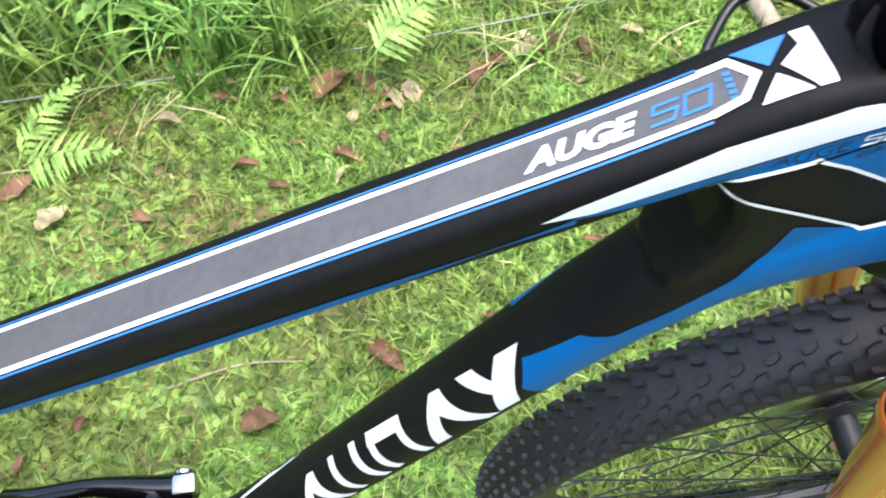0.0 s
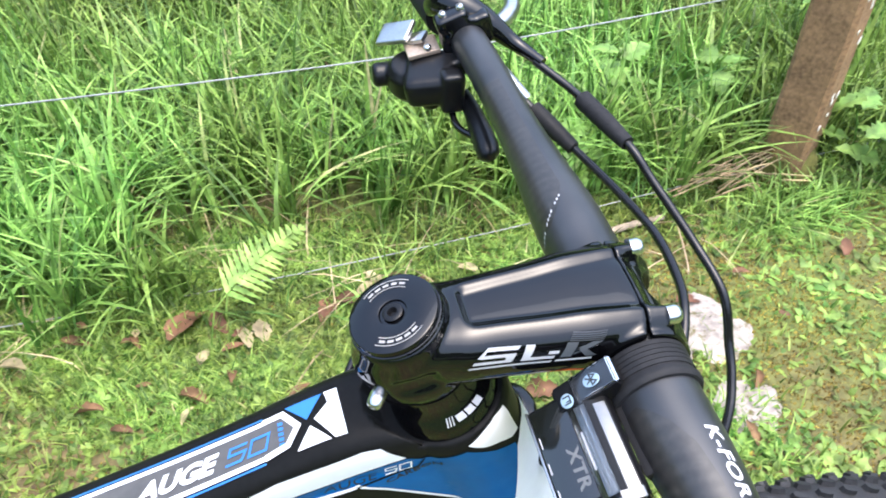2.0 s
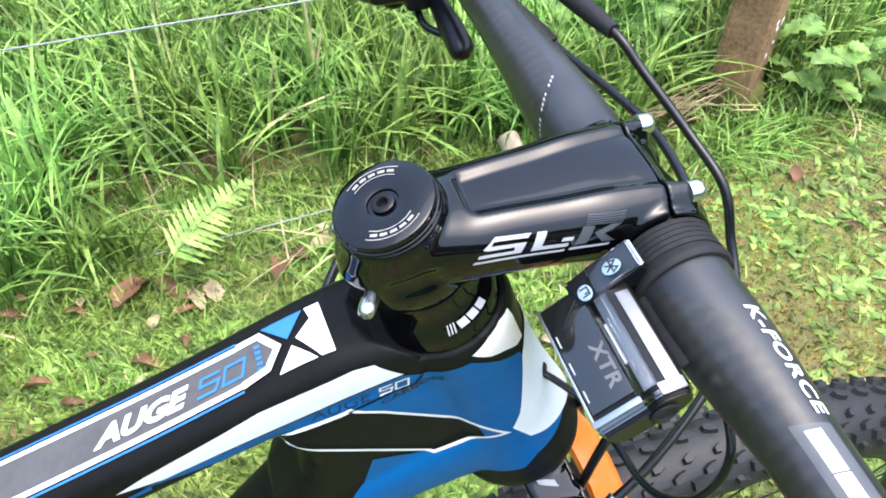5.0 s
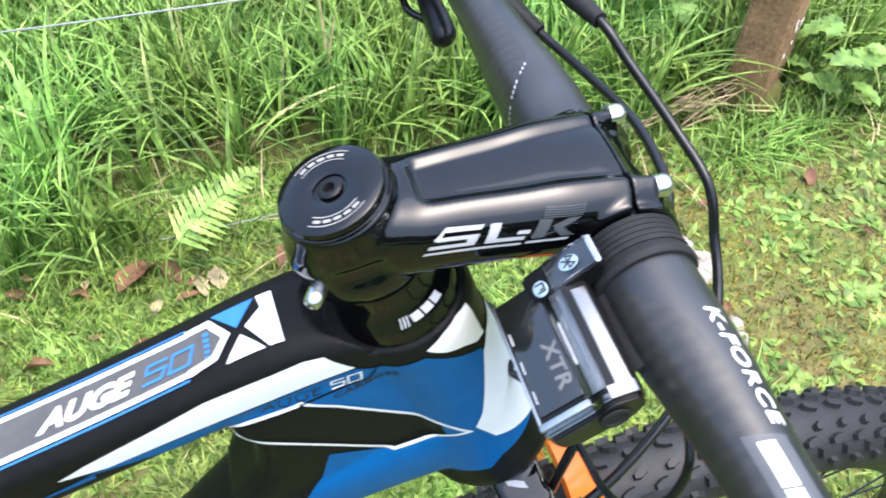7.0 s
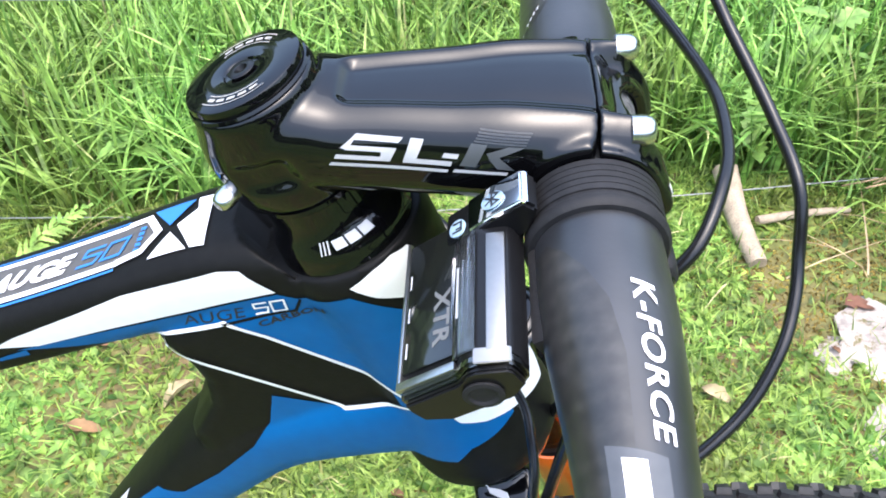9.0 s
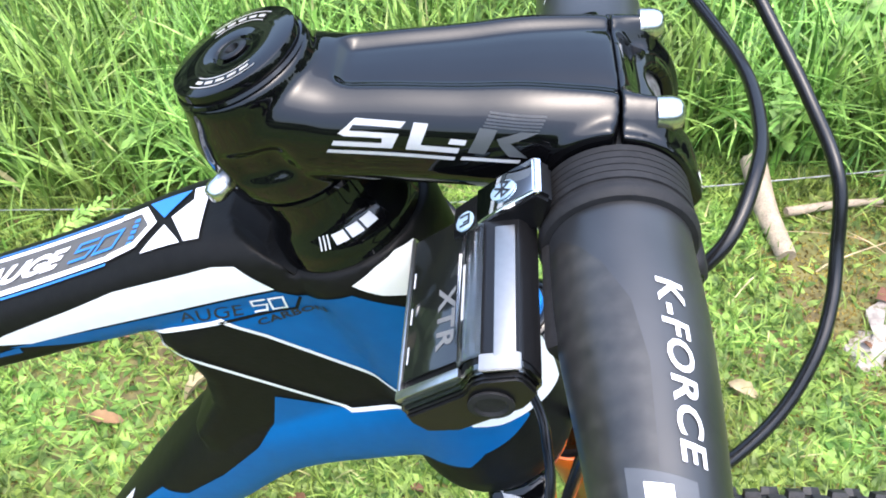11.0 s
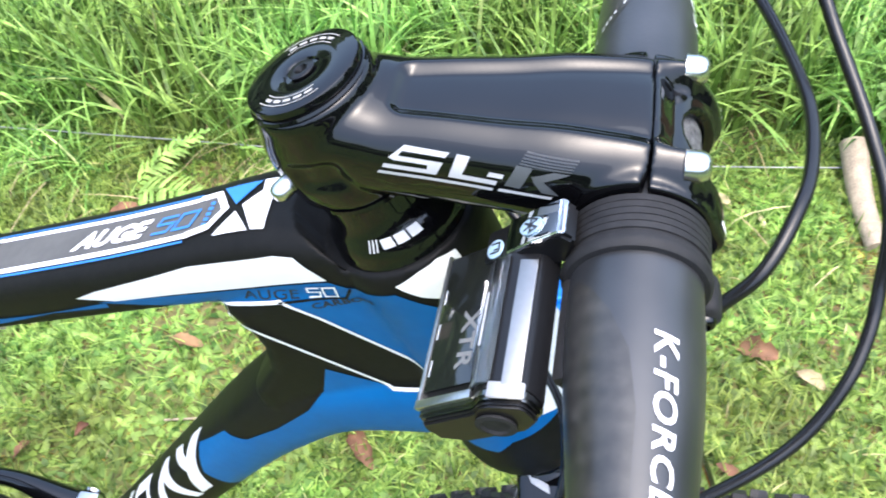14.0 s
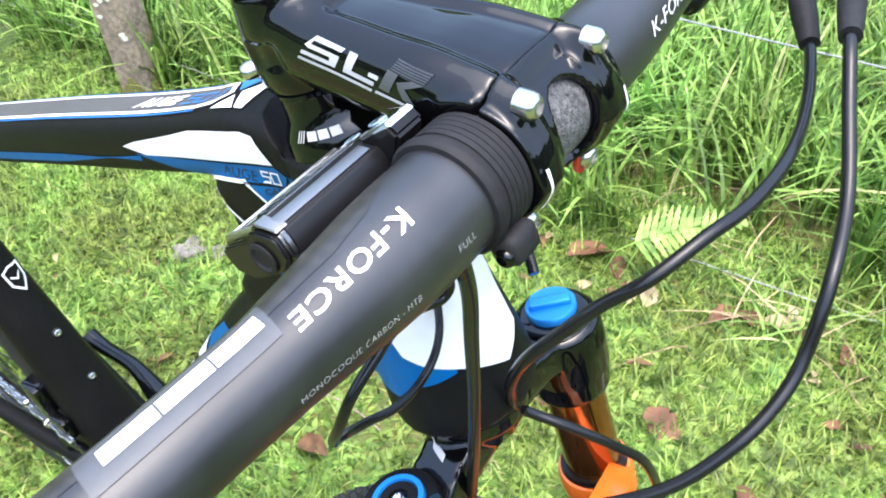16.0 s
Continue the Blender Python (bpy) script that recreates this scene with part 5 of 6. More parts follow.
fput("brake_caliper", box(-0.012, 0.052, -0.610, 0.036, 0.034, 0.060, 0.008, None, 3), GLOSS, None, "gloss black brake caliper")


# ---- wheels ----
def wheel(where, front):
    """Tyre with tread blocks, rim, hub, spokes and brake disc; axle along y."""
    m = where
    R, RS = 0.3385, 0.0272
    sides, rows = 132, 18
    rings = []
    for k in range(sides):
        w = 2 * math.pi * k / sides
        rr = []
        for j in range(rows):
            q = radians(-128 + 256 * j / (rows - 1))
            rad, off = R + RS * math.cos(q) * 0.94, RS * math.sin(q)
            rr.append(Vector((rad * math.cos(w), off, rad * math.sin(w))))
        rings.append(rr)
    bm = bmesh.new()
    vs = [[bm.verts.new(p) for p in r] for r in rings]
    for k in range(sides):
        a, b = vs[k], vs[(k + 1) % sides]
        for j in range(rows - 1):
            bm.faces.new((a[j], b[j], b[j + 1], a[j + 1]))
    bmesh.ops.recalc_face_normals(bm, faces=bm.faces)
    bm.transform(m)
    tyre = part("front_tyre" if front else "rear_tyre", bm, TYRE, bike, "black knobbly tyre" if front else "black tyre")
    prof = [(0.3125, -0.0135), (0.3160, -0.0130), (0.3165, -0.0115), (0.3080, -0.0105), (0.3080, 0.0105), (0.3165, 0.0115), (0.3160, 0.0130), (0.3125, 0.0135), (0.2960, 0.0105), (0.2905, 0.0050), (0.2905, -0.0050), (0.2960, -0.0105)]
    bm = bmesh.new()
    vs = [[bm.verts.new((r * math.cos(2 * math.pi * k / 96), y, r * math.sin(2 * math.pi * k / 96))) for r, y in prof] for k in range(96)]
    for k in range(96):
        for j in range(len(prof)):
            bm.faces.new((vs[k][j], vs[(k + 1) % 96][j], vs[(k + 1) % 96][(j + 1) % len(prof)], vs[k][(j + 1) % len(prof)]))
    bmesh.ops.recalc_face_normals(bm, faces=bm.faces)
    bm.transform(m)
    rim = part("front_rim" if front else "rear_rim", bm, RIMMAT, bike, "black rim with white marks" if front else "black rim")
    if front:
        for s in (1, -1):
            for k in range(6):
                for j, (w0, w1, r0, r1) in enumerate(((0, 9, 0.2995, 0.3005), (1.5, 3.2, 0.3020, 0.3075), (3.8, 5.5, 0.3020, 0.3075), (6.1, 7.8, 0.3020, 0.3075))):
                    bm = bmesh.new()
                    base = k * 60 + 12
                    rowsq = [radians(base + w0 + (w1 - w0) * q / 3) for q in range(4)]
                    yy = lambda r: s * (0.0105 + 0.0030 * (r - 0.2960) / 0.0165 + 0.0006)
                    i0, o0 = [bm.verts.new((r0 * math.cos(w), yy(r0), r0 * math.sin(w))) for w in rowsq], [bm.verts.new((r1 * math.cos(w), yy(r1), r1 * math.sin(w))) for w in rowsq]
                    for q in range(3):
                        bm.faces.new((i0[q], i0[q + 1], o0[q + 1], o0[q]))
                    bm.transform(m)
                    part("rim_mark", bm, WHITE, rim)
    hub = part("front_hub" if front else "rear_hub", lathe([(0.006, -0.054), (0.012, -0.052), (0.013, -0.034), (0.028, -0.031), (0.028, -0.028), (0.014, -0.022), (0.014, 0.022), (0.030, 0.028), (0.030, 0.031), (0.013, 0.036), (0.012, 0.052), (0.006, 0.054)], 28, m @ pose(0, 0, 0, 90)), RIMMAT, bike, "black hub")
    for k in range(32):
        w = 2 * math.pi * k / 32
        s = 1 if k % 2 else -1
        lead = radians(24 if (k // 2) % 2 else -24)
        a = Vector((0.027 * math.cos(w + lead * 3), s * 0.0295, 0.027 * math.sin(w + lead * 3)))
        b = Vector((0.292 * math.cos(w), s * 0.002, 0.292 * math.sin(w)))
        bm = tube([a, b], 0.0010, 6, 1)
        bm.transform(m)
        part("spoke", bm, RIMMAT, hub)
    disc = lathe([(0.058, 0.0345), (0.080, 0.0345), (0.080, 0.0363), (0.058, 0.0363), (0.058, 0.0345)], 64, m @ pose(0, 0, 0, 90) @ pose(0, 0, 0, 180))
    part("brake_disc", disc, STEEL, hub, "steel brake disc")
    return tyre


FRONT = LOC @ ST @ FORK @ Matrix.Translation((0.030, 0, -0.686))
front_tyre = wheel(FRONT, True)
REAR = LOC @ Matrix.Translation((-0.900, 0, -0.645))
rear_tyre = wheel(REAR, False)


def block_mesh(poly, tall):
    """One tread block: a raised polygon with a narrower top."""
    bm = loft([[Vector((x, y, 0)) for x, y in poly], [Vector((x * 0.86, y * 0.86, tall)) for x, y in poly]])
    me = bpy.data.meshes.new("tread_block")
    bm.to_mesh(me)
    bm.free()
    me.materials.append(TYRE)
    return me


VEE = block_mesh([(0.0050, 0.0046), (0.0005, 0.0050), (-0.0050, 0.0020), (-0.0050, -0.0022), (0.0005, -0.0015), (0.0050, 0.0010)], 0.0042)
VEE_R = block_mesh([(0.0050, -0.0050), (0.0050, -0.0010), (0.0005, 0.0015), (-0.0050, 0.0022), (-0.0050, -0.0020), (0.0005, -0.0050)], 0.0042)
BLOCK = block_mesh([(0.0042, 0.0034), (-0.0042, 0.0042), (-0.0042, -0.0042), (0.0042, -0.0034)], 0.0040)


def tread(tyre, m, singles_from, singles_to):
    """Rows of blocks across the tread; those of one stretch as parts, the rest joined."""
    R, RS = 0.3385, 0.0272
    rest = bmesh.new()
    pitch, count = 104, 0
    for k in range(pitch):
        for q, me, shift in ((-11, VEE, 0), (11, VEE_R, 0), (-31, VEE, 0.5), (31, VEE_R, 0.5), (-50, BLOCK, 0.0), (50, BLOCK, 0.0), (-70, VEE_R, 0.5), (70, VEE, 0.5)):
            w = 2 * math.pi * (k + shift) / pitch
            qa = radians(q)
            n = Vector((math.cos(qa) * math.cos(w), math.sin(qa), math.cos(qa) * math.sin(w)))
            t = Vector((-math.sin(w), 0, math.cos(w)))
            b = n.cross(t)
            rad = R + RS * 0.94 * math.cos(qa)
            p = Vector((rad * math.cos(w), RS * math.sin(qa), rad * math.sin(w))) - n * 0.0004
            mm = m @ Matrix(((t.x, b.x, n.x, p.x), (t.y, b.y, n.y, p.y), (t.z, b.z, n.z, p.z), (0, 0, 0, 1)))
            deg = math.degrees(w) % 360
            if singles_from <= deg <= singles_to and count < 300:
                count += 1
                ob = new("tread_block", me)
                ob.parent = tyre
                ob.matrix_basis = mm
            else:
                before = len(rest.verts)
                rest.from_mesh(me)
                rest.verts.ensure_lookup_table()
                for v in rest.verts[before:]:
                    v.co = mm @ v.co
    if rest.verts:
        tagged(part("tread", rest, TYRE, tyre), kind="stuff")


tread(front_tyre, FRONT, 25, 200)

# ---- drive side and cranks ----
BB = Vector((-0.460, 0, -0.690))
for s, ang in ((-1, -4), (1, 176)):
    c, q = math.cos(radians(ang)), math.sin(radians(ang))
    y0, y1 = s * 0.066, s * 0.078
    crank = put("crank_arm", tube([BB + Vector((-0.012 * c, y0, -0.012 * q)), BB + Vector((0.02 * c, y0, 0.02 * q)), BB + Vector((0.09 * c, y1, 0.09 * q + 0.006)), BB + Vector((0.155 * c, y1, 0.155 * q)), BB + Vector((0.186 * c, y1, 0.186 * q))], [0.016, 0.017, 0.0105, 0.0105, 0.013], 16), GLOSS, None, "gloss dark carbon crank arm")
    put("axle_cap", lathe([(0.0001, 0.0), (0.010, 0.0), (0.011, 0.003), (0.006, 0.005), (0.0001, 0.005)], 24, Matrix.Translation(BB + Vector((0, s * 0.080, 0))) @ pose(0, 0, 0, -90 * s)), CHROME, crank, "silver axle cap")
    if s == 1:
        put("pinch_block", box(BB.x + 0.006, y0, BB.z + 0.010, 0.024, 0.020, 0.016, 0.003), STEEL, crank, "silver pinch block")


def chainring(r, y, teeth):
    rows = []
    for k in range(teeth * 4):
        w = 2 * math.pi * k / (teeth * 4)
        rr = r + (0.0028 if k % 4 in (1, 2) else -0.0012)
        rows.append((rr * math.cos(w), rr * math.sin(w)))
    bm = bmesh.new()
    a = [[bm.verts.new((x, y + d, z)) for x, z in rows] for d in (-0.0012, 0.0012)]
    b = [[bm.verts.new((x * (r - 0.014) / r, y + d, z * (r - 0.014) / r)) for x, z in rows] for d in (-0.0012, 0.0012)]
    n = len(rows)
    for k in range(n):
        j = (k + 1) % n
        bm.faces.new((a[0][k], a[0][j], a[1][j], a[1][k]))
        bm.faces.new((b[0][j], b[0][k], b[1][k], b[1][j]))
        bm.faces.new((a[0][j], a[0][k], b[0][k], b[0][j]))
        bm.faces.new((a[1][k], a[1][j], b[1][j], b[1][k]))
    bmesh.ops.translate(bm, verts=bm.verts, vec=BB)
    return bm


put("chainring", chainring(0.070, -0.047, 34), PLASTIC, None, "black chainring")
put("cassette", lathe([(0.020, -0.040), (0.070, -0.038), (0.070, -0.036), (0.058, -0.030), (0.050, -0.026), (0.040, -0.020), (0.020, -0.018)], 40, LOC.inverted() @ REAR @ pose(0, 0, 0, 90) @ pose(0, 0, 0, 180)), STEEL, None, "steel cassette")
put("front_derailleur", join(box(-0.505, -0.040, -0.610, 0.055, 0.012, 0.030, 0.004), box(-0.515, -0.034, -0.575, 0.030, 0.024, 0.045, 0.006)), GLOSS, None, "gloss black front derailleur on the seat tube")
for p in ((-0.505, -0.052, -0.560), (-0.500, -0.050, -0.600), (-0.488, -0.050, -0.585)):
    put("derailleur_bolt", lathe([(0.0001, 0.0), (0.0040, 0.0), (0.0040, 0.004), (0.0001, 0.004)], 16, Matrix.Translation(p) @ pose(0, 0, 0, 90)), CHROME, None, "silver bolt")
link = box(0, 0, 0, 0.0105, 0.0016, 0.0070, 0.0006)
LINK = bpy.data.meshes.new("chain_link")
link.to_mesh(LINK)
link.free()
LINK.materials.append(CHROME)
chain = None
for top in (1, -1):
    a, b = Vector((BB.x - 0.01, -0.047, BB.z + top * 0.0715)), Vector((-0.900, -0.040, -0.645 + top * 0.040))
    n = int((b - a).length / 0.0127)
    run = put("chain", tube([a, b], 0.0022, 6, 1), STEEL, None, "silver chain")
    for k in range(n):
        p = a.lerp(b, (k + 0.5) / n)
        for off in ((-0.0034, 0.0034) if k % 2 else (-0.0022, 0.0022)):
            ob = new("chain_link", LINK)
            ob.parent = run
            ob.matrix_basis = LOC @ Matrix.Translation(p + Vector((0, off, 0))) @ pose(0, 0, 0, 0, math.degrees(math.atan2(-(b.z - a.z), b.x - a.x)), 0)
front_ray = lambda u, v: (Vector((-0.40, u, v)), Vector((-1, 0, 0)))
decal("shield_badge", stroke([(0.010, -0.418), (0.021, -0.421), (0.020, -0.436), (0.012, -0.446), (0.003, -0.436), (0.002, -0.421)], 0.0022, True), WHITE, front_ray, lift=0.0005, label="white shield outline")
decal("shield_badge", stroke([(0.006, -0.428), (0.012, -0.433), (0.017, -0.428)], 0.0018), WHITE, front_ray, lift=0.0005, label="white shield mark")
for z, x in ((-0.500, -0.4955), (-0.562, -0.4760)):
    put("bottle_bolt", lathe([(0.0001, 0.0034), (0.0018, 0.0034), (0.0022, 0.0046), (0.0038, 0.0040), (0.0044, 0.0022), (0.0046, -0.003)], 20, Matrix.Translation((x, 0.008, z)) @ pose(0, 0, 0, 0, 72, 0)), STEEL, None, "silver bottle cage bolt")

# ---- ground, fence and plants ----
def ground_z(x, y):
    x, y = np.asarray(x, float), np.asarray(y, float)
    s = np.clip((y - 0.15) / 0.9, 0, 1)
    far = np.clip((y - 1.3) / 6, 0, 1)
    fade = np.clip(1 - np.hypot(x, y) / 14, 0, 1)
    bumps = 0.012 * np.sin(3.1 * x + 1.0) * np.cos(2.7 * y) + 0.008 * np.sin(7.3 * x - 2) * np.sin(6.1 * y + 1)
    return -0.052 * s * s * (3 - 2 * s) + 0.25 * far * far * fade + bumps * fade * np.clip(np.abs(y - 0.04) / 0.15, 0.0, 1)


def ground_sheet():
    xs = np.concatenate([-np.geomspace(400, 3.2, 26), np.arange(-3.1, 3.11, 0.05), np.geomspace(3.2, 400, 26)])
    ys = np.concatenate([-np.geomspace(400, 1.7, 24), np.arange(-1.6, 5.01, 0.05), np.geomspace(5.1, 400, 24)])
    gx, gy = np.meshgrid(xs, ys)
    gz = ground_z(gx, gy)
    n, m = len(ys), len(xs)
    idx = np.arange(n * m).reshape(n, m)
    faces = np.stack([idx[:-1, :-1], idx[:-1, 1:], idx[1:, 1:], idx[1:, :-1]], -1).reshape(-1, 4)
    me = bpy.data.meshes.new("ground")
    me.from_pydata(np.stack([gx, gy, gz], -1).reshape(-1, 3).tolist(), [], faces.tolist())
    ob = part("ground", me, SOIL, angle=180)
    return tagged(ob, "mossy brown soil under lawn and tall grass", "ground", kind="structure")


ground_sheet()
rng = np.random.default_rng(7)


def strips(name, base, height, width, lean, mat, label, category, segs=3, droop=0.5, oval=False):
    """Many curved blades as one mesh: base n x 3, and per blade a height, a width and a lean."""
    n = len(base)
    ang = rng.uniform(0, 2 * np.pi, n)
    side = np.stack([-np.sin(ang), np.cos(ang), np.zeros(n)], -1)
    head = np.stack([np.cos(ang), np.sin(ang), np.zeros(n)], -1)
    verts = []
    for k in range(segs + 1):
        t = k / segs
        bend = lean * (t ** 1.8)
        up = height * t * (1 - droop * np.minimum(lean / np.maximum(height, 1e-4), 1.2) * t * 0.6)
        c = base + head * bend[:, None] + np.array([0, 0, 1.0]) * up[:, None]
        w = width * (math.sin(math.pi * (0.08 + 0.92 * t)) ** 0.7 if oval else 1 - t ** 3) * 0.5
        if k == segs:
            verts.append(c)
        else:
            verts += [c - side * w[:, None], c + side * w[:, None]]
    per = 2 * segs + 1
    v = np.stack(verts, 1).reshape(-1, 3)
    o = (np.arange(n) * per)[:, None]
    faces = []
    for k in range(segs - 1):
        a = 2 * k
        faces.append(np.concatenate([o + a, o + a + 1, o + a + 3, o + a + 2], 1))
    tri = np.concatenate([o + 2 * segs - 2, o + 2 * segs - 1, o + 2 * segs], 1)
    quad = np.concatenate(faces, 0)
    me = bpy.data.meshes.new(name)
    me.vertices.add(len(v))
    me.vertices.foreach_set("co", v.astype(np.float32).ravel())
    loops = np.concatenate([quad.ravel(), tri.ravel()]).astype(np.int32)
    starts = np.concatenate([np.arange(len(quad)) * 4, len(quad) * 4 + np.arange(len(tri)) * 3]).astype(np.int32)
    me.loops.add(len(loops))
    me.loops.foreach_set("vertex_index", loops)
    me.polygons.add(len(starts))
    me.polygons.foreach_set("loop_start", starts)
    me.update(calc_edges=True)
    me.validate()
    me.materials.append(mat)
    me.polygons.foreach_set("use_smooth", [True] * len(me.polygons))
    return tagged(new(name, me), label, category, kind="stuff")


def patch(x, y, f, seed):
    return np.sin(f * x + seed) * np.cos(f * 0.83 * y - seed * 1.7) + 0.6 * np.sin(f * 2.3 * x - 0.7 * seed) * np.sin(f * 2.1 * y + seed)


def scatter(n, x0, x1, y0, y1, keep):
    x, y = rng.uniform(x0, x1, n), rng.uniform(y0, y1, n)
    k = keep(x, y) > rng.uniform(0, 1, n)
    x, y = x[k], y[k]
    return np.stack([x, y, ground_z(x, y) - 0.004], -1)


bare = lambda x, y: np.clip(np.clip(1.1 * patch(x, y, 3.7, 1.0) + 1.05, 0.34, 1) - 0.93 * np.exp(-(((x - 1.02) / 0.50) ** 2 + ((y - 0.70) / 0.42) ** 2)), 0.08, 1)
clearing = lambda x, y: 1 - 0.97 * np.exp(-(((x + 0.12) / 0.28) ** 4 + ((y - 1.12) / 0.27) ** 4))
edge = lambda x, y: clearing(x, y) * (1 - 0.95 * np.exp(-(((x - 1.12) / 0.20) ** 4 + ((y - 1.06) / 0.13) ** 4))) * np.clip((y - (1.05 + 0.05 * x + 0.07 * np.sin(4 * x))) / 0.16, 0, 1)
p = scatter(100000, -2.4, 2.0, -0.3, 1.35, lambda x, y: bare(x, y) * (1 - 0.6 * edge(x, y)))
strips("lawn_grass", p, rng.uniform(0.015, 0.055, len(p)), rng.uniform(0.0022, 0.0045, len(p)), rng.uniform(0.01, 0.05, len(p)), GRASS, "short uneven lawn grass", "grass")
p = scatter(150000, -2.4, 2.0, -0.25, 1.28, lambda x, y: bare(x, y))
strips("lawn_clover", p, rng.uniform(0.004, 0.028, len(p)), rng.uniform(0.006, 0.014, len(p)), rng.uniform(0.012, 0.036, len(p)), CLOVER, "small broad lawn leaves", "lawn", 3, 0.9, True)
def tufts(p, blades, spread):
    """Each place becomes a tuft of several blades."""
    q = np.repeat(p, blades, 0)
    q[:, :2] += rng.normal(0, spread, (len(q), 2))
    q[:, 2] = ground_z(q[:, 0], q[:, 1]) - 0.004
    return q


p = tufts(scatter(11500, -4.0, 3.2, 0.95, 4.6, lambda x, y: edge(x, y) * np.clip(1.15 - 0.13 * (y - 1), 0.3, 1)), 9, 0.013)
tall = rng.uniform(0.6, 1.0, len(p) // 9).repeat(9) * rng.uniform(0.20, 0.46, len(p))
strips("tall_grass", p, tall, 0.0050 + 0.0090 * rng.uniform(0, 1, len(p)) ** 1.6, tall * rng.uniform(0.10, 0.95, len(p)), TALL, "tall arching grass along the fence", "grass", 6, 0.9)
around = lambda x, y: np.where((x > -2.4) & (x < 2.0) & (y > -0.3), 0.0, 1.0)
p = scatter(70000, -6.0, 6.0, -5.0, 1.2, lambda x, y: around(x, y) * np.clip(1.3 - np.hypot(x, y) / 7, 0, 1))
strips("outer_lawn", p, rng.uniform(0.02, 0.06, len(p)), rng.uniform(0.006, 0.013, len(p)), rng.uniform(0.02, 0.07, len(p)), GRASS, "short lawn grass round the bicycle", "grass")
beyond = lambda x, y: np.where((x > -4.0) & (x < 3.2) & (y < 4.6), 0.0, 1.0) * np.clip(1.3 - np.hypot(x, y - 1) / 9, 0, 1)
p = scatter(34000, -7.5, 7.5, 1.0, 8.5, beyond)
strips("outer_grass", p, rng.uniform(0.12, 0.40, len(p)), rng.uniform(0.012, 0.022, len(p)), rng.uniform(0.10, 0.40, len(p)), TALL, "tall grass beyond the fence", "grass", 3, 0.9)
p = scatter(6000, -2.4, 1.6, 0.94, 1.18, lambda x, y: clearing(x, y) * np.clip(patch(x, y, 5.0, 2.0), 0, 1))
strips("fence_grass", p, rng.uniform(0.06, 0.20, len(p)), rng.uniform(0.003, 0.006, len(p)), rng.uniform(0.05, 0.22, len(p)), TALL, "loose grass tufts at the fence", "grass", 4, 0.9)
p = scatter(2600, -3.0, 3.0, 0.85, 3.5, lambda x, y: np.clip(0.4 + patch(x, y, 4.0, 3.0), 0, 1))
strips("dry_grass", p, rng.uniform(0.03, 0.16, len(p)), rng.uniform(0.002, 0.004, len(p)), rng.uniform(0.10, 0.30, len(p)), STRAW, "dry straw-coloured grass stems", "dry grass", 4, 0.9)


p = tufts(np.concatenate([scatter(1000, 0.15, 1.7, 0.05, 1.12, lambda x, y: np.clip(0.25 + 0.6 * patch(x, y, 6.0, 4.0), 0, 1)), scatter(700, -1.6, 0.3, 0.05, 1.05, lambda x, y: np.clip(0.2 + 0.5 * patch(x, y, 5.0, 2.5), 0, 1))]), 6, 0.009)
strips("lawn_rosettes", p, rng.uniform(0.008, 0.030, len(p)), rng.uniform(0.010, 0.019, len(p)), rng.uniform(0.018, 0.040, len(p)), ROSETTE, "broad oval weed leaves in rosettes", "weeds", 4, 0.9, True)
p = scatter(70000, 0.2, 1.7, 0.1, 1.15, lambda x, y: 1 - 0.75 * bare(x, y))
q = scatter(60000, -2.0, 1.0, -0.1, 1.15, lambda x, y: 1.25 - bare(x, y) * 0.9)
p = np.concatenate([p, q])
strips("moss", p, rng.uniform(0.003, 0.013, len(p)), rng.uniform(0.002, 0.006, len(p)), rng.uniform(0.002, 0.012, len(p)), MOSSY, "olive and brown moss on the soil", "moss", 2, 0.8, True)


def gz(x, y):
    return float(ground_z(x, y))


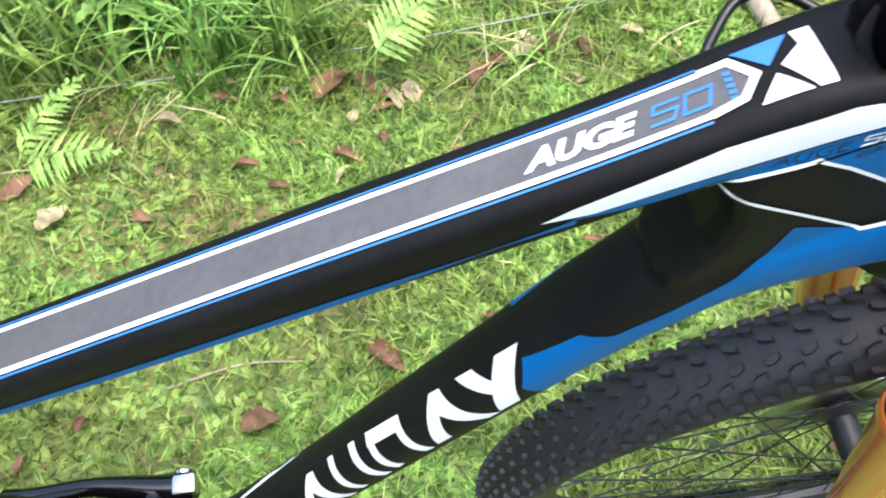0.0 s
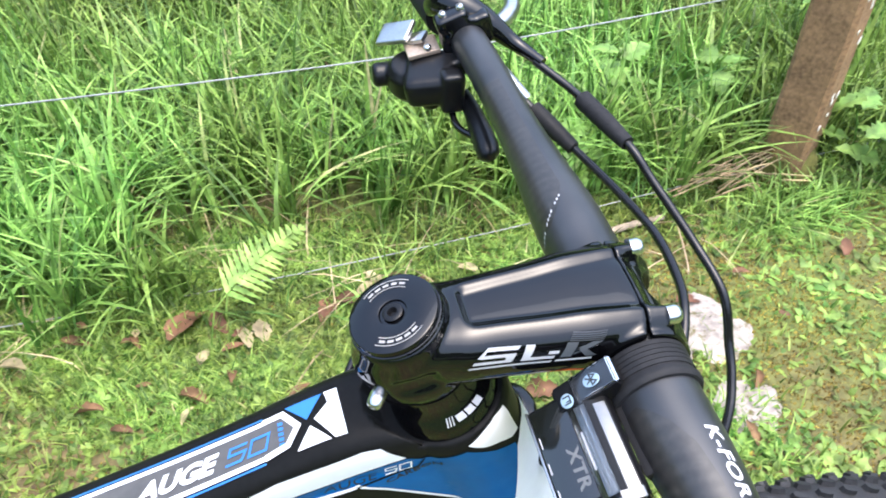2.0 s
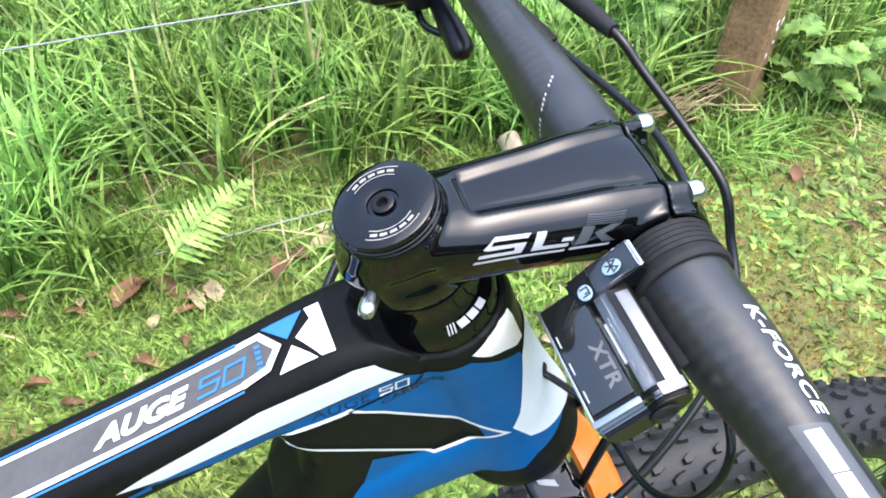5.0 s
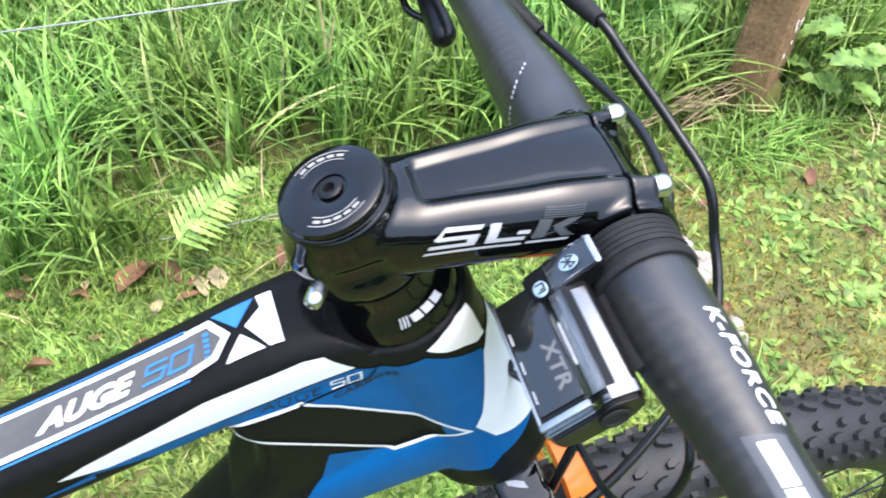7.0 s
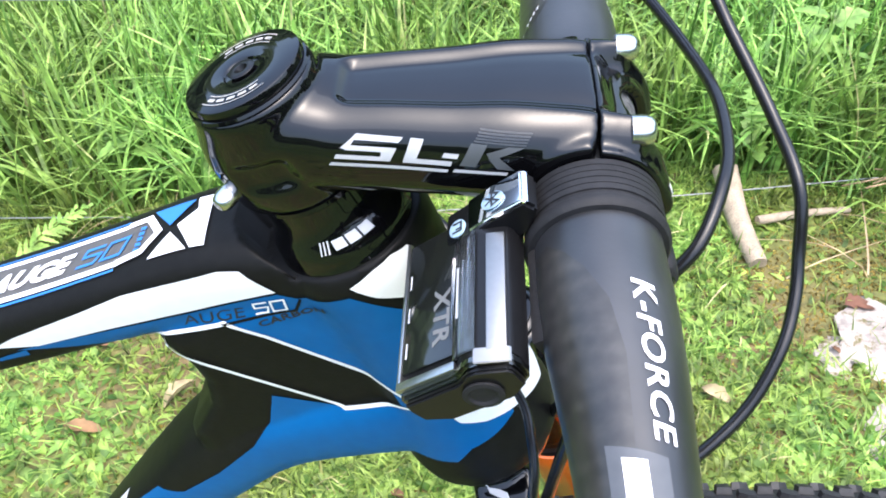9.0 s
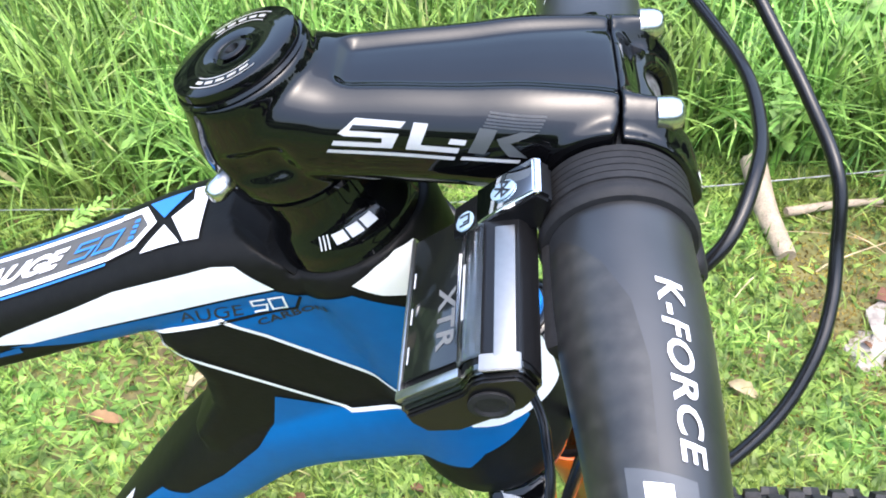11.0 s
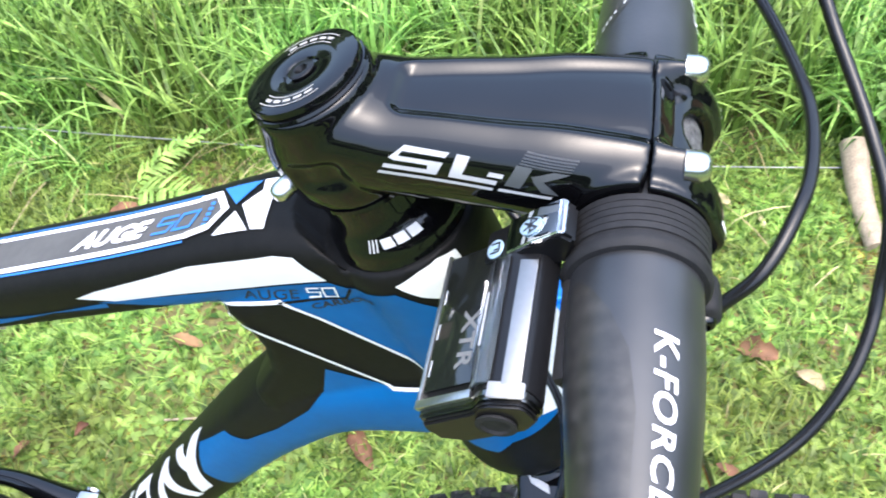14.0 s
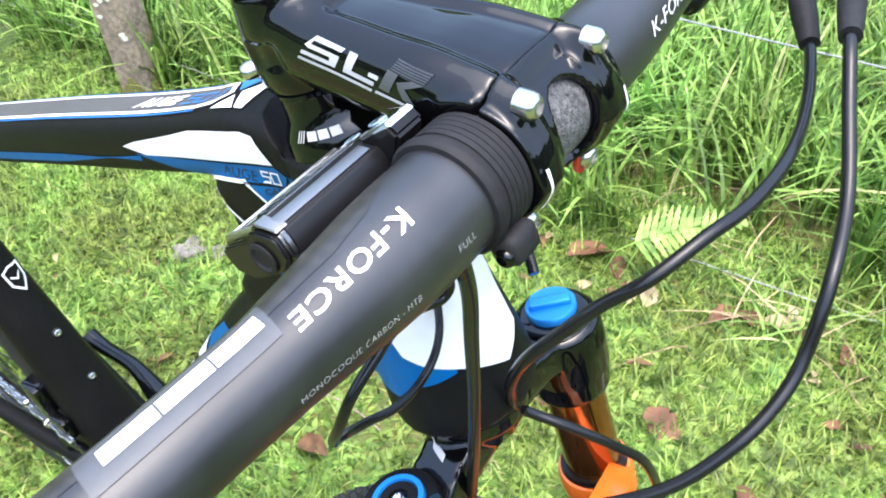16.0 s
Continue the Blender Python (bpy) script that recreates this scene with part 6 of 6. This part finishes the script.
# fence: posts and wires
def post(x, y, wide, deep, tall, mat, rz, label, lichen):
    base = thing("fence_post", pose(x, y, gz(x, y) - 0.02, 0, 0, rz), label, "fence post", "posts of the fence")
    r = random.Random(int(x * 100))
    rings = []
    for k in range(15):
        t = k / 14
        w, d = wide / 2 * (1 + 0.03 * r.uniform(-1, 1)), deep / 2 * (1 + 0.03 * r.uniform(-1, 1))
        c = 0.010
        rings.append([Vector((px, py, t * tall)) for px, py in ((w - c, -d), (w, -d + c), (w, d - c), (w - c, d), (-w + c, d), (-w, d - c), (-w, -d + c), (-w + c, -d))])
    part("post", loft(rings), mat, base)
    foot = lathe([(0.5 * wide + 0.035, -0.02), (0.5 * wide + 0.030, 0.02), (0.5 * wide + 0.014, 0.055), (0.5 * wide + 0.004, 0.09), (0.5 * wide - 0.01, 0.10)], 24)
    for v in foot.verts:
        v.co += Vector((r.uniform(-1, 1), r.uniform(-1, 1), r.uniform(-1, 1))) * 0.006
    part("moss_cushion", foot, MOSS, base, "olive moss round the foot")
    for k in range(lichen):
        q = r.uniform(0.006, 0.014)
        fl = bmesh.new()
        fl.faces.new([fl.verts.new((q * (0.7 + 0.5 * r.random()) * math.cos(w), 0, q * (0.7 + 0.5 * r.random()) * math.sin(w) * 0.7)) for w in (2 * math.pi * j / 7 for j in range(7))])
        ex = bmesh.ops.extrude_face_region(fl, geom=fl.faces[:])
        bmesh.ops.translate(fl, verts=[v for v in ex["geom"] if isinstance(v, bmesh.types.BMVert)], vec=(0, -0.0015, 0))
        front = r.random() < 0.75
        m = pose(r.uniform(-0.42, 0.42) * wide, -deep / 2 * 1.02, r.uniform(0.15, tall), 0, 0, 0) if front else pose(wide / 2 * 1.02, r.uniform(-0.42, 0.42) * deep, r.uniform(0.15, tall), 0, 0, 90)
        fl.transform(m)
        part("lichen_fleck", fl, LICHEN, base)
    return base


post(1.168, 1.150, 0.125, 0.105, 1.25, WOOD, 38, "brown wooden fence post with pale flecks and moss at its foot", 40)
post(-1.780, 0.960, 0.100, 0.100, 1.25, BARK, 20, "grey-brown fence post mottled with lichen", 26)


def wire(points, label):
    ob = part("fence_wire", join(tube(points, 0.0016, 8, 6)), WIRE)
    return tagged(ob, label, "wire", "wires of the fence")


fence_y = lambda x: 1.115 + 0.035 * (x - 0.2)
wire([(x, fence_y(x), 0.4525 + 0.045 * (x - 0.3) ** 2 / (1 + 0.3 * (x - 0.3) ** 2)) for x in (-6, -3.2, -1.78, -1.0, -0.3, 0.4, 1.15, 3, 6)], "thin grey fence wire at knee height")
wire([(x, fence_y(x) - 0.02, -0.045 + 0.06 * (x + 0.05) ** 2 / (1 + 0.5 * (x + 0.05) ** 2)) for x in (-3.2, -1.78, -1.0, -0.3, 0.4, 1.15, 3)], "thin grey fence wire lying in the grass")


# ferns
def frond(length, wide, pairs=15, curl=0.12):
    """A pinnate frond along x, its leaflets toothed, longest a third of the way up."""
    bm = bmesh.new()
    n = pairs + 3
    spine = [Vector((length * k / n, 0.012 * math.sin(3 * k / n), length * (0.30 * (k / n) - curl * 2.4 * (k / n) ** 2))) for k in range(n + 1)]
    for a, b in zip(spine, spine[1:]):
        bmesh.ops.create_cone(bm, segments=5, radius1=0.0014, radius2=0.0012, depth=(b - a).length, matrix=Matrix.Translation((a + b) / 2) @ (b - a).to_track_quat("Z", "Y").to_matrix().to_4x4())
    for k in range(3, n):
        t = k / n
        reach = wide * (1 - t) ** 0.7 * min(1, 0.45 + t * 1.9)
        gap = length / n
        for s in (1, -1):
            m, rows = 8, []
            for j in range(m + 1):
                q = j / m
                c = spine[k] + Vector((0.42 * reach * q, s * reach * q, -0.22 * reach * q * q + 0.006 * math.sin(k * 1.7 + s)))
                w = gap * 0.50 * (1 - q ** 2.2) * (0.72 + 0.28 * (j % 2)) + 0.0002
                rows.append((bm.verts.new(c + Vector((w, 0, 0.0012))), bm.verts.new(c + Vector((-w, 0, 0.0012)))))
            for (a0, b0), (a1, b1) in zip(rows, rows[1:]):
                bm.faces.new((a0, a1, b1, b0))
    return bm


def fern(x, y, fronds, label, stalk=0.01):
    base = thing("fern", pose(x, y, gz(x, y)), label, "fern", "ferns at the fence")
    for ang, length, wide, lift, lean in fronds:
        bm = frond(length, wide)
        bm.transform(pose(0, 0, stalk, 0, -lift, ang) @ pose(0, 0, 0, lean))
        part("frond", bm, FERN, base)
    part("stalk", tube([(-0.03, -0.02, -0.01), (-0.012, -0.008, 0.6 * stalk), (0, 0, stalk)], 0.0016, 6, 3), FERN, base)


fern(-0.245, 0.938, [(32, 0.255, 0.080, 15, 34)], "light green fern frond beside the fence wire", 0.095)
fern(-0.96, 0.885, [(-10, 0.25, 0.080, 11, 15), (50, 0.24, 0.07, 12, 0)], "light green fern in the lawn edge")
fern(-1.45, 1.25, [(-40, 0.30, 0.085, 22, 10), (30, 0.30, 0.085, 24, 0), (110, 0.24, 0.07, 20, 0)], "green fern in the tall grass")


# broad-leaved weeds near the post
def weed_leaf(length, wide):
    half = [(0.0, 0.0), (0.12, 0.10), (0.2, 0.42), (0.30, 0.30), (0.38, 0.50), (0.50, 0.30), (0.58, 0.42), (0.72, 0.20), (0.80, 0.26), (1.0, 0.0)]
    bm = bmesh.new()
    mid = [bm.verts.new((x * length, 0, 0.02 * length * math.sin(3 * x) - 0.25 * length * x * x)) for x, _ in half]
    for s in (1, -1):
        rim = [bm.verts.new((x * length * (1.0 + 0.05 * y), s * y * wide, 0.06 * wide - 0.25 * length * x * x)) if 0 < i < len(half) - 1 else mid[i] for i, (x, y) in enumerate(half)]
        for i in range(len(half) - 1):
            q = [mid[i], mid[i + 1], rim[i + 1], rim[i]]
            q = list(dict.fromkeys(q))
            if len(q) > 2:
                bm.faces.new(q)
    return bm


def weed(x, y, tall, leaves, seed, label="green weed with toothed leaves beside the post"):
    r = random.Random(seed)
    base = thing("weed", pose(x, y, gz(x, y)), label, "weed", "broad-leaved weeds")
    stem_pts = [(0, 0, 0), (0.01, 0.0, tall * 0.5), (0.03 * r.uniform(-1, 1), 0.02, tall)]
    part("stalk", tube(stem_pts, [0.003, 0.0025, 0.0015], 6, 3), WEED, base)
    for k in range(leaves):
        t = 0.25 + 0.75 * k / max(1, leaves - 1)
        bm = weed_leaf(r.uniform(0.07, 0.13) * (1.2 - 0.4 * t), r.uniform(0.05, 0.08))
        bm.transform(pose(0.01 * t, 0.01 * t, tall * t, r.uniform(-15, 15), r.uniform(-25, 15), k * 137 + r.uniform(-20, 20)))
        part("leaf", bm, WEED, base)


weed(1.33, 1.02, 0.20, 6, 1)
weed(1.44, 1.05, 0.19, 7, 2)
weed(1.52, 0.97, 0.13, 6, 3)
weed(1.29, 1.10, 0.22, 5, 4)
weed(1.05, 1.36, 0.22, 10, 5, "green weed in the tall grass behind the fence")
weed(0.80, 1.42, 0.24, 10, 6, "green weed in the tall grass behind the fence")
weed(1.45, 1.50, 0.34, 14, 7, "green weed in the tall grass behind the fence")
weed(0.62, 1.22, 0.16, 8, 8, "green weed at the fence")
weed(-0.75, 1.20, 0.14, 8, 9, "green weed at the fence")


# stones, sticks and dead leaves
def stone(x, y, size, seed, flat=0.5, label="pale weathered stone half sunk in moss", mat=ROCK):
    r = random.Random(seed)
    bm = bmesh.new()
    bmesh.ops.create_icosphere(bm, subdivisions=4, radius=size)
    off = Vector((r.uniform(0, 9), r.uniform(0, 9), 0))
    for v in bm.verts:
        d = 1 + 0.45 * noise.noise(v.co * (1.6 / size) + off) + 0.16 * noise.noise(v.co * (6 / size) + off)
        v.co = Vector((v.co.x * d, v.co.y * d * 0.85, v.co.z * d * flat))
    bm.transform(pose(x, y, gz(x, y) - size * flat * 0.25, 0, 0, r.uniform(0, 360)))
    return tagged(part("stone", bm, mat), label, "stone", "stones in the lawn")


stone(0.745, 0.690, 0.098, 1, 0.17)
stone(0.655, 0.665, 0.050, 5, 0.22)
stone(0.715, 0.500, 0.066, 2, 0.18)
stone(-1.065, 0.515, 0.045, 3, 0.5, "grey lichen-covered stone in the lawn", GREYROCK)
stone(-1.000, 0.545, 0.026, 4, 0.5, "grey lichen-covered stone in the lawn", GREYROCK)


def stick(points, r, label):
    pts = [(x, y, gz(x, y) + z) for x, y, z in points]
    return tagged(part("stick", tube(pts, [r * q for q in np.linspace(1, 0.7, len(pts))], 9, 4), STICK), label, "stick", "dead sticks")


stick([(0.556, 1.150, 0.05), (0.562, 1.03, 0.02), (0.576, 0.905, 0.01)], 0.027, "short thick grey dead branch on the grass")
stick([(0.600, 1.020, 0.02), (0.70, 1.045, 0.015), (0.80, 1.06, 0.01)], 0.010, "grey dead branch on the grass")
stick([(-0.62, 0.36, 0.008), (-0.50, 0.38, 0.01), (-0.40, 0.37, 0.006)], 0.0022, "thin brown twig in the lawn")
for k in range(26):
    r = random.Random(k)
    x, y = 1.07 + r.uniform(-0.12, 0.10), 1.10 + r.uniform(-0.06, 0.05)
    a = radians(r.uniform(-25, 25))
    L = r.uniform(0.08, 0.20)
    pts = [(x - L * math.cos(a), y - L * math.sin(a), gz(x, y) + 0.03 + r.uniform(0, 0.06)), (x, y, gz(x, y) + 0.05 + r.uniform(0, 0.05)), (x + 0.04, y + 0.01, gz(x, y) + 0.02)]
    tagged(part("straw_stem", tube(pts, 0.0018, 5, 3), STRAW), "dry straw stem heaped against the post", "straw", "straw at the post")


def dead_leaf(x, y, size, seed, mat=DRY, label="brown curled dead leaf on the grass", z=0.012):
    r = random.Random(seed)
    n, m = 12, 3
    curl, slim, twist = r.uniform(0.25, 0.9), r.uniform(0.20, 0.36), r.uniform(-0.8, 0.8)
    bm = bmesh.new()
    rows = []
    for k in range(n + 1):
        t = k / n
        w = size * slim * math.sin(math.pi * (0.02 + 0.95 * t)) ** 0.75 * (1 + 0.22 * r.uniform(-1, 1))
        row = []
        for j in range(-m, m + 1):
            q = j / m
            a = curl * q * 1.6 + twist * (t - 0.5)
            row.append(bm.verts.new((size * (t - 0.5) + 0.04 * size * abs(q), w * math.sin(a) / max(curl * 1.6, 0.3) if curl > 0.2 else w * q, w * (1 - math.cos(a)) * 0.9 - 0.5 * size * (t - 0.5) ** 2 * curl + 0.012 * size * r.uniform(-1, 1))))
        rows.append(row)
    for a, b in zip(rows, rows[1:]):
        for j in range(2 * m):
            bm.faces.new((a[j], a[j + 1], b[j + 1], b[j]))
    bm.transform(pose(x, y, gz(x, y) + z, r.uniform(-22, 22), r.uniform(-22, 22), r.uniform(0, 360)))
    return tagged(part("dead_leaf", bm, mat, angle=180), label, "leaf", "dead leaves on the grass")


for x, y, s, mat in ((-0.312, 0.990, 0.150, DRY), (-0.255, 0.975, 0.085, DRY), (-0.202, 0.925, 0.080, PALEDRY), (-0.165, 0.935, 0.070, PALEDRY), (-0.225, 0.900, 0.060, DRY), (-0.308, 0.790, 0.085, DRY), (-0.502, 0.801, 0.075, DRY), (-0.434, 0.741, 0.060, DRY), (-0.024, 0.969, 0.100, DRY), (0.027, 0.986, 0.075, DRY),
                     (0.073, 1.005, 0.085, PALEDRY), (0.095, 1.030, 0.070, PALEDRY), (0.126, 1.019, 0.070, DRY), (-0.857, 0.745, 0.095, PALEDRY), (-0.504, 0.596, 0.085, PALEDRY), (-0.648, 0.517, 0.080, DRY), (0.012, 0.312, 0.060, DRY), (0.197, 0.456, 0.060, DRY), (-0.104, 0.753, 0.060, DRY), (-0.010, 0.639, 0.090, DRY),
                     (-0.472, 0.272, 0.085, DRY), (-0.264, 0.349, 0.095, DRY), (0.341, 0.635, 0.095, DRY), (-0.420, 0.960, 0.070, DRY), (-0.540, 0.985, 0.080, DRY), (-0.660, 0.950, 0.065, PALEDRY), (-0.95, 0.83, 0.10, DRY), (0.20, 0.985, 0.07, DRY), (0.30, 1.01, 0.06, PALEDRY)):
    dead_leaf(x, y, s * 0.82, int((x + 3) * 1000 + y * 77), mat, "brown curled dead leaf on the grass" if mat == DRY else "pale tan dead leaf on the grass", 0.018)
for k in range(90):
    r = random.Random(900 + k)
    x, y = r.uniform(-1.9, 1.3), r.uniform(0.05, 1.05)
    if r.random() < 0.35 + 0.65 * (y / 1.1):
        dead_leaf(x, y, r.uniform(0.02, 0.055), 5000 + k, DRY if r.random() < 0.75 else PALEDRY, "small brown dead leaf on the grass", 0.018)
# unseen added belt of green closes the place, low where sky should light it
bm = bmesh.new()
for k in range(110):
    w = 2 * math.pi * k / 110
    # only two rows towards -y and +x+y, so flank and stem get sky
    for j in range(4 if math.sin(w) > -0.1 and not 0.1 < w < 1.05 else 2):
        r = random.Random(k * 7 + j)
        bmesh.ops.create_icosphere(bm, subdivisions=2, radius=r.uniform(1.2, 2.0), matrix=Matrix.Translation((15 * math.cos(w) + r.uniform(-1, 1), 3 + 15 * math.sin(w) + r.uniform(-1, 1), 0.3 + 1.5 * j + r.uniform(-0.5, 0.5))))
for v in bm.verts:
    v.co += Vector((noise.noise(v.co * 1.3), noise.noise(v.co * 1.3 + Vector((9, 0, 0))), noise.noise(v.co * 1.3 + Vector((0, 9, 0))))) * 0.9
tagged(part("unseen_belt", bm, BELT), "unseen dark green belt added to shape the sky light", "hedge", kind="stuff")
